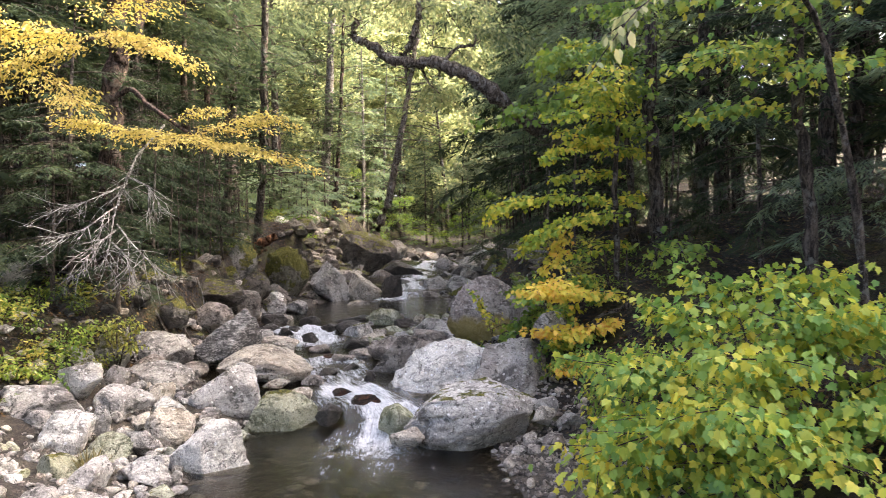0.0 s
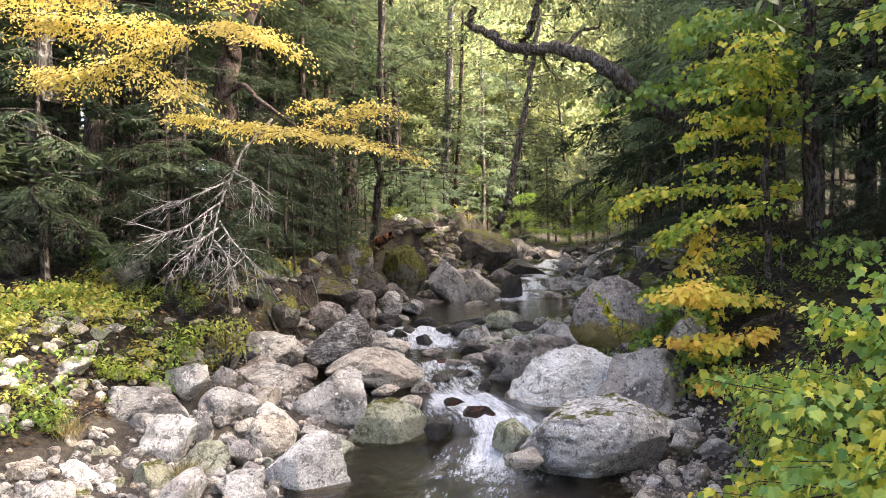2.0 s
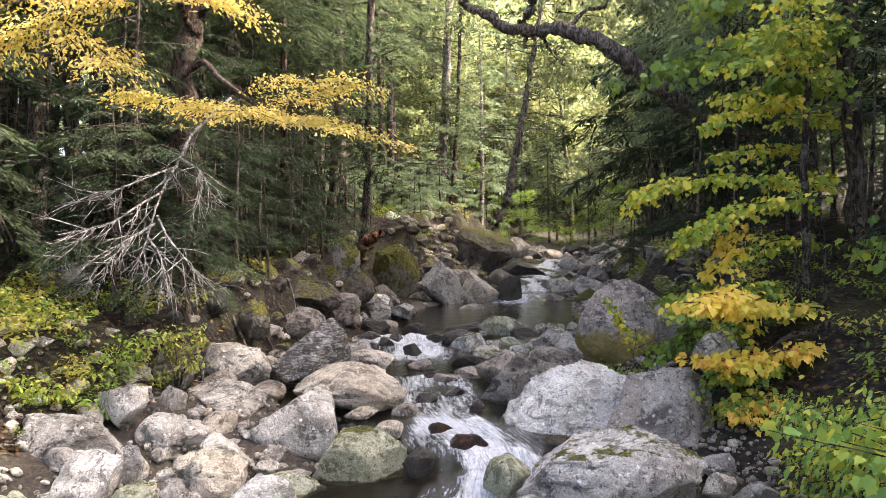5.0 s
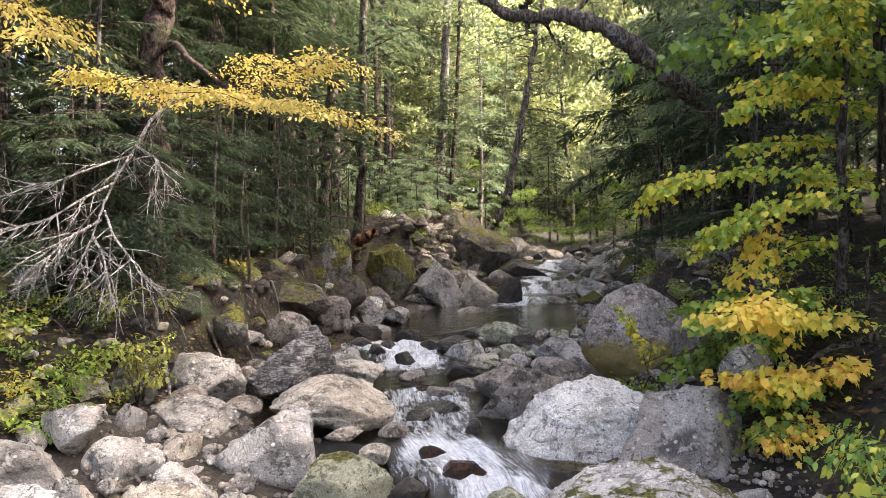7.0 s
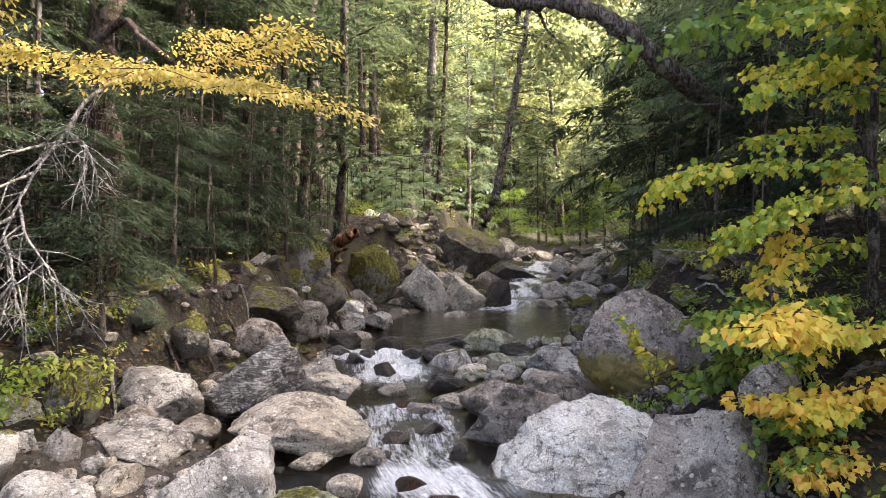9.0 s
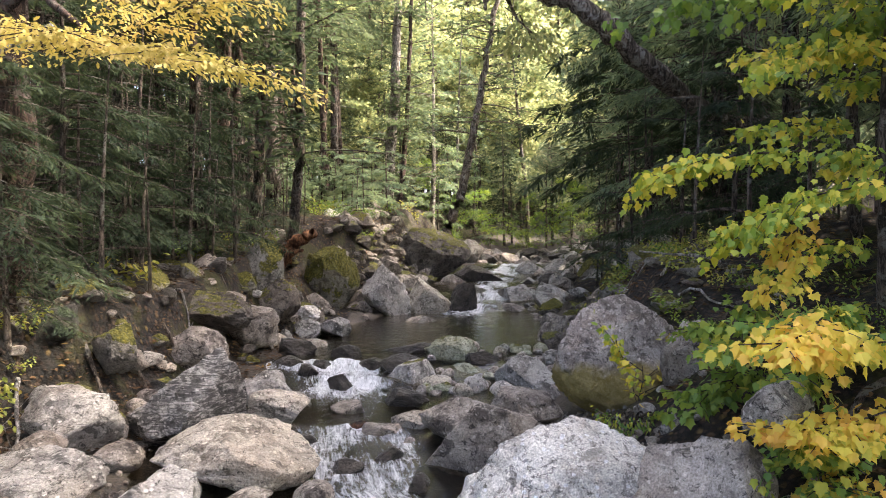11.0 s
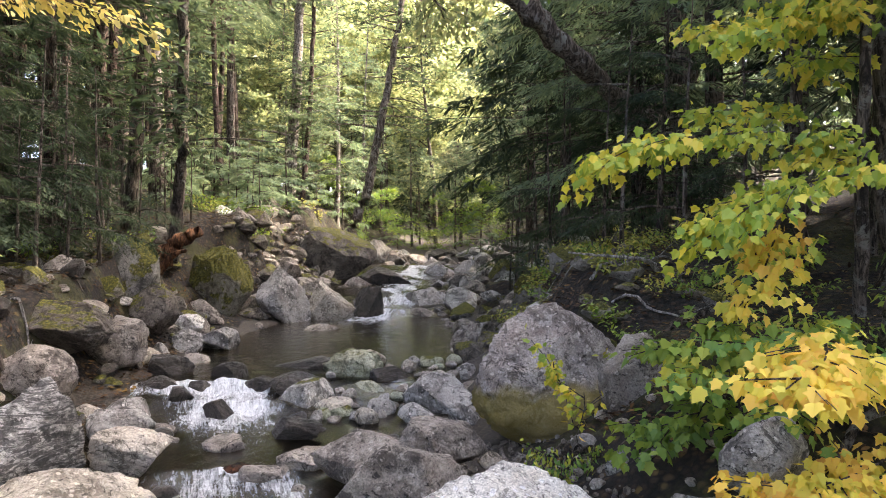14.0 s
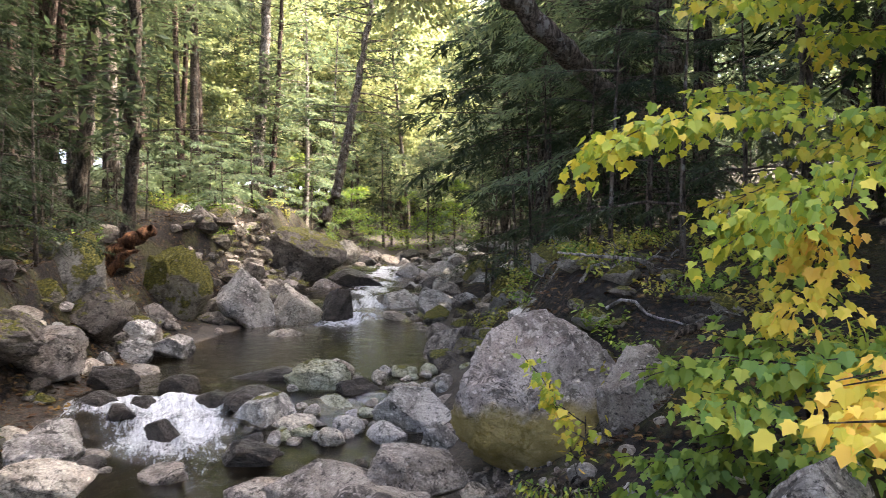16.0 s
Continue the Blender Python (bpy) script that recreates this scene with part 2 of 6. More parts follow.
GRASS = leaf_material("dry_grass", [(0.16, 0.15, 0.05), (0.26, 0.21, 0.09), (0.34, 0.27, 0.13)], 0.3, 4)


def ground_material():
    """Forest floor: a mat of single fallen leaves, dark humus between, moss in cushions."""
    m, nt, nodes, bsdf = material("forest_floor")
    p = world_pos(nt)
    v = nodes.new("ShaderNodeTexVoronoi")
    v.inputs["Scale"].default_value = 17.0
    wob = nodes.new("ShaderNodeVectorMath")
    wob.operation = "ADD"
    link(nt, p, wob.inputs[0])
    nz = nodes.new("ShaderNodeTexNoise")
    nz.inputs["Scale"].default_value = 9.0
    link(nt, p, nz.inputs["Vector"])
    link(nt, stretch(nt, nz.outputs["Color"], 0.06, 0.06, 0.06), wob.inputs[1])
    link(nt, wob.outputs[0], v.inputs["Vector"])
    s = nodes.new("ShaderNodeSeparateColor")
    link(nt, v.outputs["Color"], s.inputs[0])
    litter = ramp(nt, s.outputs[0], [(0.0, (0.010, 0.007, 0.004)), (0.4, (0.028, 0.017, 0.010)), (0.7, (0.058, 0.035, 0.020)), (0.92, (0.125, 0.078, 0.04)), (1.0, (0.22, 0.15, 0.045))])
    edge = ramp(nt, v.outputs["Distance"], [(0.30, 1.0), (0.62, 0.12)])
    litter = mix(nt, 1.0, litter, edge, "MULTIPLY")
    litter = mix(nt, ramp(nt, noise_node(nt, 2.3, 8, 0.7, p), [(0.50, 0.0), (0.60, 0.85)]), litter, (0.012, 0.009, 0.006))
    moss = ramp(nt, noise_node(nt, 16, 10, 0.8, p), [(0.36, (0.010, 0.011, 0.004)), (0.62, (0.075, 0.072, 0.016))])
    col = mix(nt, ramp(nt, noise_node(nt, 1.1, 7, 0.65, p), [(0.50, 0.0), (0.58, 0.9)]), litter, moss)
    link(nt, col, bsdf.inputs["Base Color"])
    bsdf.inputs["Roughness"].default_value = 0.95
    h = calc(nt, "SUBTRACT", noise_node(nt, 14, 10, 0.8, p), calc(nt, "MULTIPLY", v.outputs["Distance"], 0.35))
    bump(nt, bsdf, h, 1.0, 0.10)
    return m


def bed_material():
    m, nt, nodes, bsdf = material("stream_gravel")
    p = world_pos(nt)
    col = ramp(nt, noise_node(nt, 22, 10, 0.8, p), [(0.36, (0.010, 0.008, 0.006)), (0.5, (0.036, 0.028, 0.019)), (0.64, (0.10, 0.08, 0.056))])
    link(nt, col, bsdf.inputs["Base Color"])
    bsdf.inputs["Roughness"].default_value = 0.8
    bump(nt, bsdf, noise_node(nt, 26, 8, 0.75, p), 0.9, 0.04)
    return m


GROUND, BED = ground_material(), bed_material()


def water_material():
    """Clear brown stream water; 'foam' says where it is torn white, 'flow' runs along the current."""
    m, nt, nodes, bsdf = material("stream_water")
    p = world_pos(nt)
    bsdf.inputs["Base Color"].default_value = (0.30, 0.25, 0.145, 1)
    bsdf.inputs["Roughness"].default_value = 0.03
    bsdf.inputs["IOR"].default_value = 1.33
    bsdf.inputs["Transmission Weight"].default_value = 1.0
    at = nodes.new("ShaderNodeAttribute")
    at.attribute_name = "foam"
    foam = at.outputs["Fac"]
    fl = nodes.new("ShaderNodeAttribute")
    fl.attribute_name = "flow"
    flow = fl.outputs["Vector"]
    ripple = calc(nt, "ADD", noise_node(nt, 7.5, 6, 0.62, stretch(nt, p, 1.0, 0.55, 1.0), 0.5), calc(nt, "MULTIPLY", noise_node(nt, 3.0, 5, 0.6, stretch(nt, flow, 4.0, 1.2, 1.0), 0.6), calc(nt, "MULTIPLY", foam, 2.5)))
    bump(nt, bsdf, ripple, 0.34, 0.06)
    fine = noise_node(nt, 3.2, 9, 0.66, stretch(nt, flow, 5.0, 1.5, 1.0), 1.1)
    broad = noise_node(nt, 2.0, 7, 0.62, stretch(nt, flow, 2.2, 1.2, 1.0), 1.2)
    froth = noise_node(nt, 16, 8, 0.72, p, 0.8)
    strands = calc(nt, "ADD", calc(nt, "MULTIPLY", fine, 0.50), calc(nt, "ADD", calc(nt, "MULTIPLY", broad, 0.45), calc(nt, "MULTIPLY", froth, 0.22)))
    f = calc(nt, "ADD", calc(nt, "MULTIPLY", foam, 0.82), calc(nt, "MULTIPLY", calc(nt, "SUBTRACT", strands, 0.63), 2.0))
    f = ramp(nt, f, [(0.06, 0.0), (0.26, 0.25), (0.50, 0.75), (0.74, 1.0)])
    f = calc(nt, "MULTIPLY", f, ramp(nt, foam, [(0.04, 0.0), (0.22, 1.0)]))
    white = nodes.new("ShaderNodeBsdfPrincipled")
    link(nt, ramp(nt, calc(nt, "ADD", calc(nt, "MULTIPLY", fine, 0.6), calc(nt, "MULTIPLY", froth, 0.4)), [(0.36, (0.26, 0.28, 0.30)), (0.48, (0.60, 0.63, 0.66)), (0.60, (0.85, 0.87, 0.89))]), white.inputs["Base Color"])
    white.inputs["Roughness"].default_value = 0.45
    bump(nt, white, calc(nt, "ADD", fine, calc(nt, "MULTIPLY", froth, 0.5)), 0.8, 0.10)
    mx = nodes.new("ShaderNodeMixShader")
    link(nt, f, mx.inputs[0])
    link(nt, bsdf.outputs[0], mx.inputs[1])
    link(nt, white.outputs[0], mx.inputs[2])
    link(nt, mx.outputs[0], nodes["Material Output"].inputs[0])
    return m


WATER = water_material()


# ---- building helpers ----
def mesh_from(name, verts, faces, mat, smooth=False):
    """A mesh from an array of points and an array of faces with one count of corners."""
    me = bpy.data.meshes.new(name)
    verts, faces = np.asarray(verts, np.float32), np.asarray(faces, np.int32)
    n, k = faces.shape
    me.vertices.add(len(verts))
    me.vertices.foreach_set("co", verts.ravel())
    me.loops.add(n * k)
    me.loops.foreach_set("vertex_index", faces.ravel())
    me.polygons.add(n)
    me.polygons.foreach_set("loop_start", np.arange(0, n * k, k, dtype=np.int32))
    me.polygons.foreach_set("use_smooth", np.full(n, smooth))
    me.update(calc_edges=True)
    me.materials.append(mat)
    return me


def thing(name, label, category, group="", kind="", at=(0, 0, 0)):
    ob = new(name)
    ob.location = at
    return tagged(ob, label, category, group, kind)


def part(name, me, parent, label="", kind=""):
    ob = new(name, me)
    ob.parent = parent
    return tagged(ob, label, kind=kind)


# ---- the lie of the land ----
YS = [-60, 0, 8, 11, 14, 17, 20.8, 23, 30, 45, 80, 400]
X_LEFT = [-2.6, -2.4, -1.9, -2.9, -2.7, -2.6, -1.95, -1.6, -0.6, 2.0, 6, 6]
X_LEFT_BANK = [-6.5, -6.0, -4.9, -3.9, -3.6, -3.7, -4.1, -3.05, -2.4, -1.0, 0, 0]
Z_LEFT_BANK = [1.5, 1.6, 1.72, 2.0, 2.15, 2.4, 2.95, 3.25, 3.9, 4.6, 8, 24]
X_RIGHT = [1.4, 1.3, 1.1, 0.8, 1.0, 1.7, 2.0, 2.2, 3.2, 6.0, 10, 10]
X_RIGHT_BANK = [3.8, 3.8, 3.4, 2.5, 2.4, 3.0, 4.2, 4.9, 7.2, 10, 14, 14]
Z_RIGHT_BANK = [1.3, 1.3, 1.5, 1.95, 2.4, 2.4, 2.55, 2.7, 3.3, 4.5, 8, 24]
WATER_Y = [-60, 8.15, 8.35, 8.55, 8.85, 9.35, 9.75, 10.2, 10.8, 11.2, 11.6, 13.6, 13.8, 14.2, 14.45, 22.0, 22.4, 23.2, 23.6, 28, 45, 80]
WATER_Z = [0.52, 0.52, 0.61, 0.64, 0.735, 0.75, 0.80, 0.81, 0.85, 0.86, 0.90, 0.91, 0.98, 0.99, 1.08, 1.08, 1.26, 1.30, 1.45, 1.8, 3.3, 6.5]


def water_level(y):
    return np.interp(y, WATER_Y, WATER_Z)


def rough_noise(x, y, scale, seed=0.0):
    return np.array([noise.noise((a * scale, b * scale, seed)) for a, b in zip(np.ravel(x), np.ravel(y))]).reshape(np.shape(x))


def ground_height(x, y, fine=True):
    x, y = np.asarray(x, float), np.asarray(y, float)
    xl, xlb, zlb = np.interp(y, YS, X_LEFT), np.interp(y, YS, X_LEFT_BANK), np.interp(y, YS, Z_LEFT_BANK)
    xr, xrb, zrb = np.interp(y, YS, X_RIGHT), np.interp(y, YS, X_RIGHT_BANK), np.interp(y, YS, Z_RIGHT_BANK)
    w = water_level(y)
    mid, half = (xl + xr) / 2, (xr - xl) / 2
    bed = w - 0.32 + 0.34 * np.clip(np.abs(x - mid) / half, 0, 1) ** 3
    tl = np.clip((xl - x) / (xl - xlb), 0, 1)
    tr = np.clip((x - xr) / (xrb - xr), 0, 1)
    z = bed + (zlb - w) * (0.12 * tl + 0.88 * tl ** 3) + (zrb - w) * (0.25 * tr + 0.75 * tr ** 2)
    z = z + 0.10 * np.clip(xlb - x, 0, 60) + 0.20 * np.clip(x - xrb, 0, 60)
    if fine:
        side = np.clip(np.maximum(tl, tr) * 2, 0.15, 1)
        z = z + side * (0.22 * rough_noise(x, y, 0.55) + 0.10 * rough_noise(x, y, 1.7, 4.0) + 0.06 * rough_noise(x, y, 4.3, 7.0))
    return z


def height_at(x, y):
    return float(ground_height(np.array([x]), np.array([y]))[0])


# One sheet, fine near the stream and coarse far away
gx = np.unique(np.concatenate([np.linspace(-9, 9, 161), np.linspace(-30, 30, 61), np.linspace(-400, 400, 41)]))
gy = np.unique(np.concatenate([np.linspace(-4, 34, 230), np.linspace(-30, 80, 80), np.linspace(-300, 400, 36)]))
GX, GY = np.meshgrid(gx, gy)
GZ = ground_height(GX, GY)
nx, ny = len(gx), len(gy)
idx = np.arange(nx * ny).reshape(ny, nx)
quads = np.stack([idx[:-1, :-1], idx[:-1, 1:], idx[1:, 1:], idx[1:, :-1]], -1).reshape(-1, 4)
ground = new("ground", mesh_from("ground", np.stack([GX, GY, GZ], -1).reshape(-1, 3), quads, GROUND, True))
ground.data.materials.append(BED)
cx, cy = GX.ravel()[quads].mean(1), GY.ravel()[quads].mean(1)
in_bed = (cx > np.interp(cy, YS, X_LEFT) - np.interp(cy, [6, 8, 11], [2.4, 2.0, 0.4])) & (cx < np.interp(cy, YS, X_RIGHT) + 0.5)
ground.data.polygons.foreach_set("material_index", in_bed.astype(np.int32))
tagged(ground, "leaf-strewn forest floor with mossy banks and a gravel stream bed", "ground", kind="structure")


# The water: one sheet that falls in steps, rough and white where it drops
def build_water():
    ys = np.concatenate([np.arange(-6, 6.5, 0.12), np.arange(6.5, 16, 0.03), np.arange(16, 31, 0.07)])
    us = np.linspace(0, 1, 130)
    U, Y = np.meshgrid(us, ys)
    X = np.interp(Y, YS, X_LEFT) - 0.7 + U * (np.interp(Y, YS, X_RIGHT) - np.interp(Y, YS, X_LEFT) + 1.0)
    step = water_level(Y)
    yy = np.arange(-9, 49, 0.03)
    even = np.interp(ys, [-60, 8.9, 9.5, 11, 13.5, 14.5, 22, 24, 28, 45], [0.52, 0.52, 0.79, 0.86, 0.92, 1.08, 1.08, 1.46, 1.8, 3.3])[:, None]
    drop = np.clip(np.gradient(water_level(yy), yy) * 10.0 - 0.1, 0, 1)
    trail = np.zeros_like(drop)
    run = 0.0
    for k in range(len(yy) - 1, -1, -1):          # foam drifts downstream, towards smaller y
        run = max(drop[k], run * (0.965 if yy[k] < 8.1 else 0.984 if yy[k] < 12.0 else 0.963))
        trail[k] = run
    trail = np.interp(ys, yy, trail)[:, None]
    jet, across = np.zeros_like(X), np.zeros_like(X)
    for cy, cx, cw in CHUTES:
        mid, wid = np.interp(Y, cy, cx), np.interp(Y, cy, cw)
        one = np.exp(-((X - mid) / wid) ** 2) * np.clip((Y - cy[0]) * 4, 0, 1) * np.clip((cy[-1] - Y) * 4, 0, 1)
        across = np.where(one > jet, (X - mid) / np.sqrt(wid * 0.5), across)
        jet = np.maximum(jet, one)
    Z = even + (step - even) * np.clip(jet * 1.6, 0, 1)       # it falls in steps only along the chutes
    ragged = 1 + 0.7 * rough_noise(X, Y, 2.3, 5.0)
    tongues = np.clip(0.80 + 1.4 * rough_noise(X, Y * 0.3, 2.6, 11.0), 0.25, 1)     # the stream splits round stones
    foam = np.clip(trail * tongues * np.clip(jet * 1.4 * ragged, 0, 1.15), 0, 1)
    rib = rough_noise(across * 0.9, Y * 0.45, 3.0, 2.0) * 0.045 + rough_noise(across * 1.9, Y * 0.8, 3.4, 8.0) * 0.02
    boil = rough_noise(X, Y, 4.5, 1.0) * 0.028 + rough_noise(X, Y, 11.0, 3.0) * 0.012
    Z = Z + (rib + boil) * np.clip(foam * 1.2, 0.02, 1)
    n, k = Y.shape
    i = np.arange(n * k).reshape(n, k)
    q = np.stack([i[:-1, :-1], i[:-1, 1:], i[1:, 1:], i[1:, :-1]], -1).reshape(-1, 4)
    me = mesh_from("water", np.stack([X, Y, Z], -1).reshape(-1, 3), q, WATER, True)
    me.attributes.new("foam", "FLOAT", "POINT").data.foreach_set("value", foam.ravel().astype(np.float32))
    me.attributes.new("flow", "FLOAT_VECTOR", "POINT").data.foreach_set("vector", np.stack([across, Y, Z * 0.5], -1).ravel().astype(np.float32))
    return me


CHUTE_Y = [6, 7.4, 8.1, 8.5, 9.1, 9.95, 11.4, 12.4, 13.4, 14.2, 15.0, 20, 22.0, 22.8, 28, 35]
CHUTE_X = [-0.25, -0.16, -0.14, -0.10, -0.26, -0.70, -1.03, -1.24, -1.48, -1.6, -1.8, -0.4, 0.1, 0.36, 1.2, 2.6]
CHUTE_W = [0.8, 0.72, 0.64, 0.62, 0.55, 0.50, 0.48, 0.50, 0.55, 0.75, 0.9, 1.0, 0.5, 0.6, 0.6, 0.7]
CHUTES = ((CHUTE_Y, CHUTE_X, CHUTE_W), ([13.0, 13.6, 14.0, 14.7], [-2.75, -2.8, -2.9, -2.95], [0.30, 0.32, 0.30, 0.25]))
water = new("water", build_water())
tagged(water, "clear brown stream falling in small white cascades over rocks", "water", kind="structure")


# ---- shapes ----
def tube_points(path, radii, sides=6):
    """Points and faces of a tapered tube along a line of points."""
    path, radii = np.asarray(path, float), np.asarray(radii, float)
    d = np.gradient(path, axis=0)
    d /= np.linalg.norm(d, axis=1)[:, None] + 1e-9
    ref = np.where(np.abs(d[:, 2:3]) > 0.9, [[1.0, 0, 0]], [[0, 0, 1.0]])
    a = np.cross(d, ref)
    a /= np.linalg.norm(a, axis=1)[:, None] + 1e-9
    b = np.cross(d, a)
    th = np.linspace(0, 2 * math.pi, sides, endpoint=False)
    v = path[:, None] + radii[:, None, None] * (np.cos(th)[None, :, None] * a[:, None] + np.sin(th)[None, :, None] * b[:, None])
    n = len(path)
    i = np.arange(n * sides).reshape(n, sides)
    j = np.roll(i, -1, 1)
    q = np.stack([i[:-1], j[:-1], j[1:], i[1:]], -1).reshape(-1, 4)
    return v.reshape(-1, 3), q


class Shape:
    """Gathers points and faces with one count of corners."""

    def __init__(self):
        self.v, self.f, self.n = [], [], 0

    def add(self, v, f):
        self.v.append(np.asarray(v))
        self.f.append(np.asarray(f) + self.n)
        self.n += len(v)

    def mesh(self, name, mat, smooth=False):
        return mesh_from(name, np.concatenate(self.v), np.concatenate(self.f), mat, smooth)


def bent_line(rng, start, way, length, steps, wander=0.15, droop=0.0):
    p, d = np.array(start, float), np.array(way, float)
    d /= np.linalg.norm(d)
    pts = [p.copy()]
    for k in range(steps):
        d = d + rng.normal(size=3) * wander + np.array([0, 0, -droop])
        d /= np.linalg.norm(d)
        p = p + d * length / steps
        pts.append(p.copy())
    return np.array(pts)


def unit(a):
    return a / (np.linalg.norm(a, axis=-1, keepdims=True) + 1e-9)


LEAF_SHAPES = {
    # outline points across and along the leaf, about a unit long
    "oval": ([(0, 0), (0.30, 0.35), (0.24, 0.72), (0, 1.0), (-0.24, 0.72), (-0.30, 0.35)]),
    "lobed": ([(0, 0), (0.22, -0.06), (0.50, 0.12), (0.42, 0.30), (0.62, 0.58), (0.36, 0.60), (0.22, 0.78), (0, 1.05), (-0.22, 0.78), (-0.36, 0.60), (-0.62, 0.58), (-0.42, 0.30), (-0.50, 0.12), (-0.22, -0.06)]),
    "needle": ([(0, 0), (0.5, 0.5), (0, 1.0), (-0.5, 0.5)]),
}


def leaves_points(at, way, up, size, width, shape, fold=0.12):
    """Many leaves at once: one polygon each, creased by lifting its sides."""
    o = np.array(LEAF_SHAPES[shape])
    way = unit(way)
    side = unit(np.cross(way, up))
    nrm = np.cross(side, way)
    k = len(o)
    v = (at[:, None] + (side[:, None] * (o[None, :, 0:1] * width[:, None, None]) + way[:, None] * (o[None, :, 1:2] * size[:, None, None]))
         + nrm[:, None] * (np.abs(o[None, :, 0:1]) * fold - 0.25 * o[None, :, 1:2] ** 2 * 0.4) * size[:, None, None])
    return v.reshape(-1, 3), np.arange(len(at) * k).reshape(-1, k)


# ---- stones ----
def ball(level):
    bm = bmesh.new()
    bmesh.ops.create_icosphere(bm, subdivisions=level, radius=1.0)
    v = np.array([p.co[:] for p in bm.verts])
    f = np.array([[q.index for q in p.verts] for p in bm.faces])
    bm.free()
    return v, f


BALL = {n: ball(n) for n in (1, 2, 3, 4, 5, 6)}


def stone_points(level, cuts, seed, lumps=0.11, fine=0.035):
    """A ball split along flat faces, its edges a little worn, its skin broken into low plates."""
    rng = np.random.default_rng(seed)
    v, f = BALL[level]
    v = v.copy()
    for k in range(cuts * 2 + 6):
        n = rng.normal(size=3)
        n /= np.linalg.norm(n)
        d = rng.uniform(0.48, 0.80) if cuts > 2 else rng.uniform(0.60, 0.86)
        over = v @ n - d
        v -= np.clip(over, 0, None)[:, None] * n * 0.99
    o = rng.uniform(-50, 50, 3)
    slope = unit(rng.normal(size=3) * [0.5, 0.5, 1.0])

    def at(p, s):
        return noise.noise(Vector(p * s + o))

    r = []
    for p in v:
        a = lumps * 0.65 * at(p, 1.2) + fine * 0.8 * at(p, 6.5) + fine * 0.5 * at(p, 13) + fine * 0.35 * at(p, 27)
        a -= lumps * 0.40 * max(0.0, 1 - abs(at(p, 1.7) + 0.08) * 14)          # split seams
        if level > 3:
            lay = 7.0 * (p @ slope) + 2.2 * at(p, 1.5)                         # bedding: low steps
            a += fine * 0.75 * (math.floor(lay) % 2) * (0.4 + at(p, 2.1))
            cell = noise.cell(Vector(p * 3.1 + o + 0.35 * at(p, 4.0)))
            a += fine * 0.9 * cell
        r.append(a)
    v *= (1 + np.array(r))[:, None]
    lo, hi = v.min(0), v.max(0)
    return (v - (lo + hi) / 2) / ((hi - lo) / 2), f


STONES = []


def rock(x, y, z, width, depth, height, mat, cuts, seed, label, turn=None, group="", category="boulder"):
    """A stone of that size whose foot lies at (x, y, z); its lowest fifth is sunk."""
    v, f = stone_points(6 if width > 1.2 else 5 if width > 0.4 else 4, cuts, seed)
    sink = 0.30
    width, height = width * 1.10, height * 1.06
    total = height * (1 + sink)
    v = v * np.array([width / 2, depth / 2, total / 2])
    STONES.append((x, y, width / 2))
    ob = new("boulder" if width > 0.5 else "stone", mesh_from("stone", v, f, mat, True))
    ob.location = (x, y, z + height - total / 2)
    return tagged(ob, label, category if width > 0.5 else "stone", group)


rock(-1.83, 7.21, 0.31, 0.83, 0.63, 0.65, ROCK_WHITE, 5, 1181, "large white angular granite boulder at the edge of the pool")
rock(-1.34, 8.72, 0.38, 0.85, 0.65, 0.55, ROCK_GREEN, 2, 1165, "smooth pale green-grey boulder in the shallow pool")
rock(-2.06, 9.07, 0.51, 0.85, 0.65, 0.66, ROCK_PALE, 4, 1191, "heart-shaped grey granite boulder standing in still water")
rock(-1.78, 10.18, 0.83, 1.20, 0.91, 0.43, ROCK_TAN, 2, 1144, "broad tan boulder beside the cascade")
rock(-1.76, 11.48, 0.97, 0.55, 0.43, 0.28, ROCK_TAN, 3, 5, "small rounded tan boulder by the cascade")
rock(-2.54, 11.02, 0.94, 0.99, 0.76, 0.74, ROCK_VEIN, 5, 1085, "grey boulder with dark banded grain by the stream")
rock(-3.32, 13.28, 1.21, 0.85, 0.66, 0.45, ROCK_BROWN, 2, 7, "rounded grey boulder on the stream side")
rock(-3.25, 10.45, 0.90, 0.78, 0.61, 0.53, ROCK_GREY, 5, 8, "tilted grey slab on the stream side")
rock(-3.09, 9.67, 0.84, 0.83, 0.64, 0.29, ROCK_GREY, 4, 9, "low flat grey slab in still water")
rock(-3.58, 8.56, 1.00, 0.49, 0.38, 0.34, ROCK_PATCH, 4, 10, "grey boulder with a mossy top on the gravel bar")
rock(-3.43, 9.16, 0.91, 0.32, 0.25, 0.29, ROCK_GREY, 3, 11, "rounded grey stone on the gravel bar")
rock(-3.08, 8.50, 0.68, 0.61, 0.48, 0.40, ROCK_PALE, 4, 12, "pale weathered boulder with rusty stains on the gravel bar")
rock(-2.42, 8.14, 0.64, 0.44, 0.34, 0.37, ROCK_PALE, 5, 13, "pale stone with dark patches at the water's edge")
rock(-2.35, 7.76, 0.61, 0.48, 0.37, 0.34, ROCK_TAN, 4, 14, "tan-grey boulder on the gravel bar")
rock(-3.86, 8.05, 0.79, 1.12, 0.84, 0.40, ROCK_GREY, 7, 15, "broad cracked grey slab at the foot of the bank")
rock(-3.95, 7.55, 0.67, 0.45, 0.35, 0.19, ROCK_WHITE, 4, 16, "low white stone on the gravel bar")
rock(-3.64, 7.70, 0.69, 0.30, 0.24, 0.29, ROCK_GREY, 5, 17, "upright grey stone on the gravel bar")
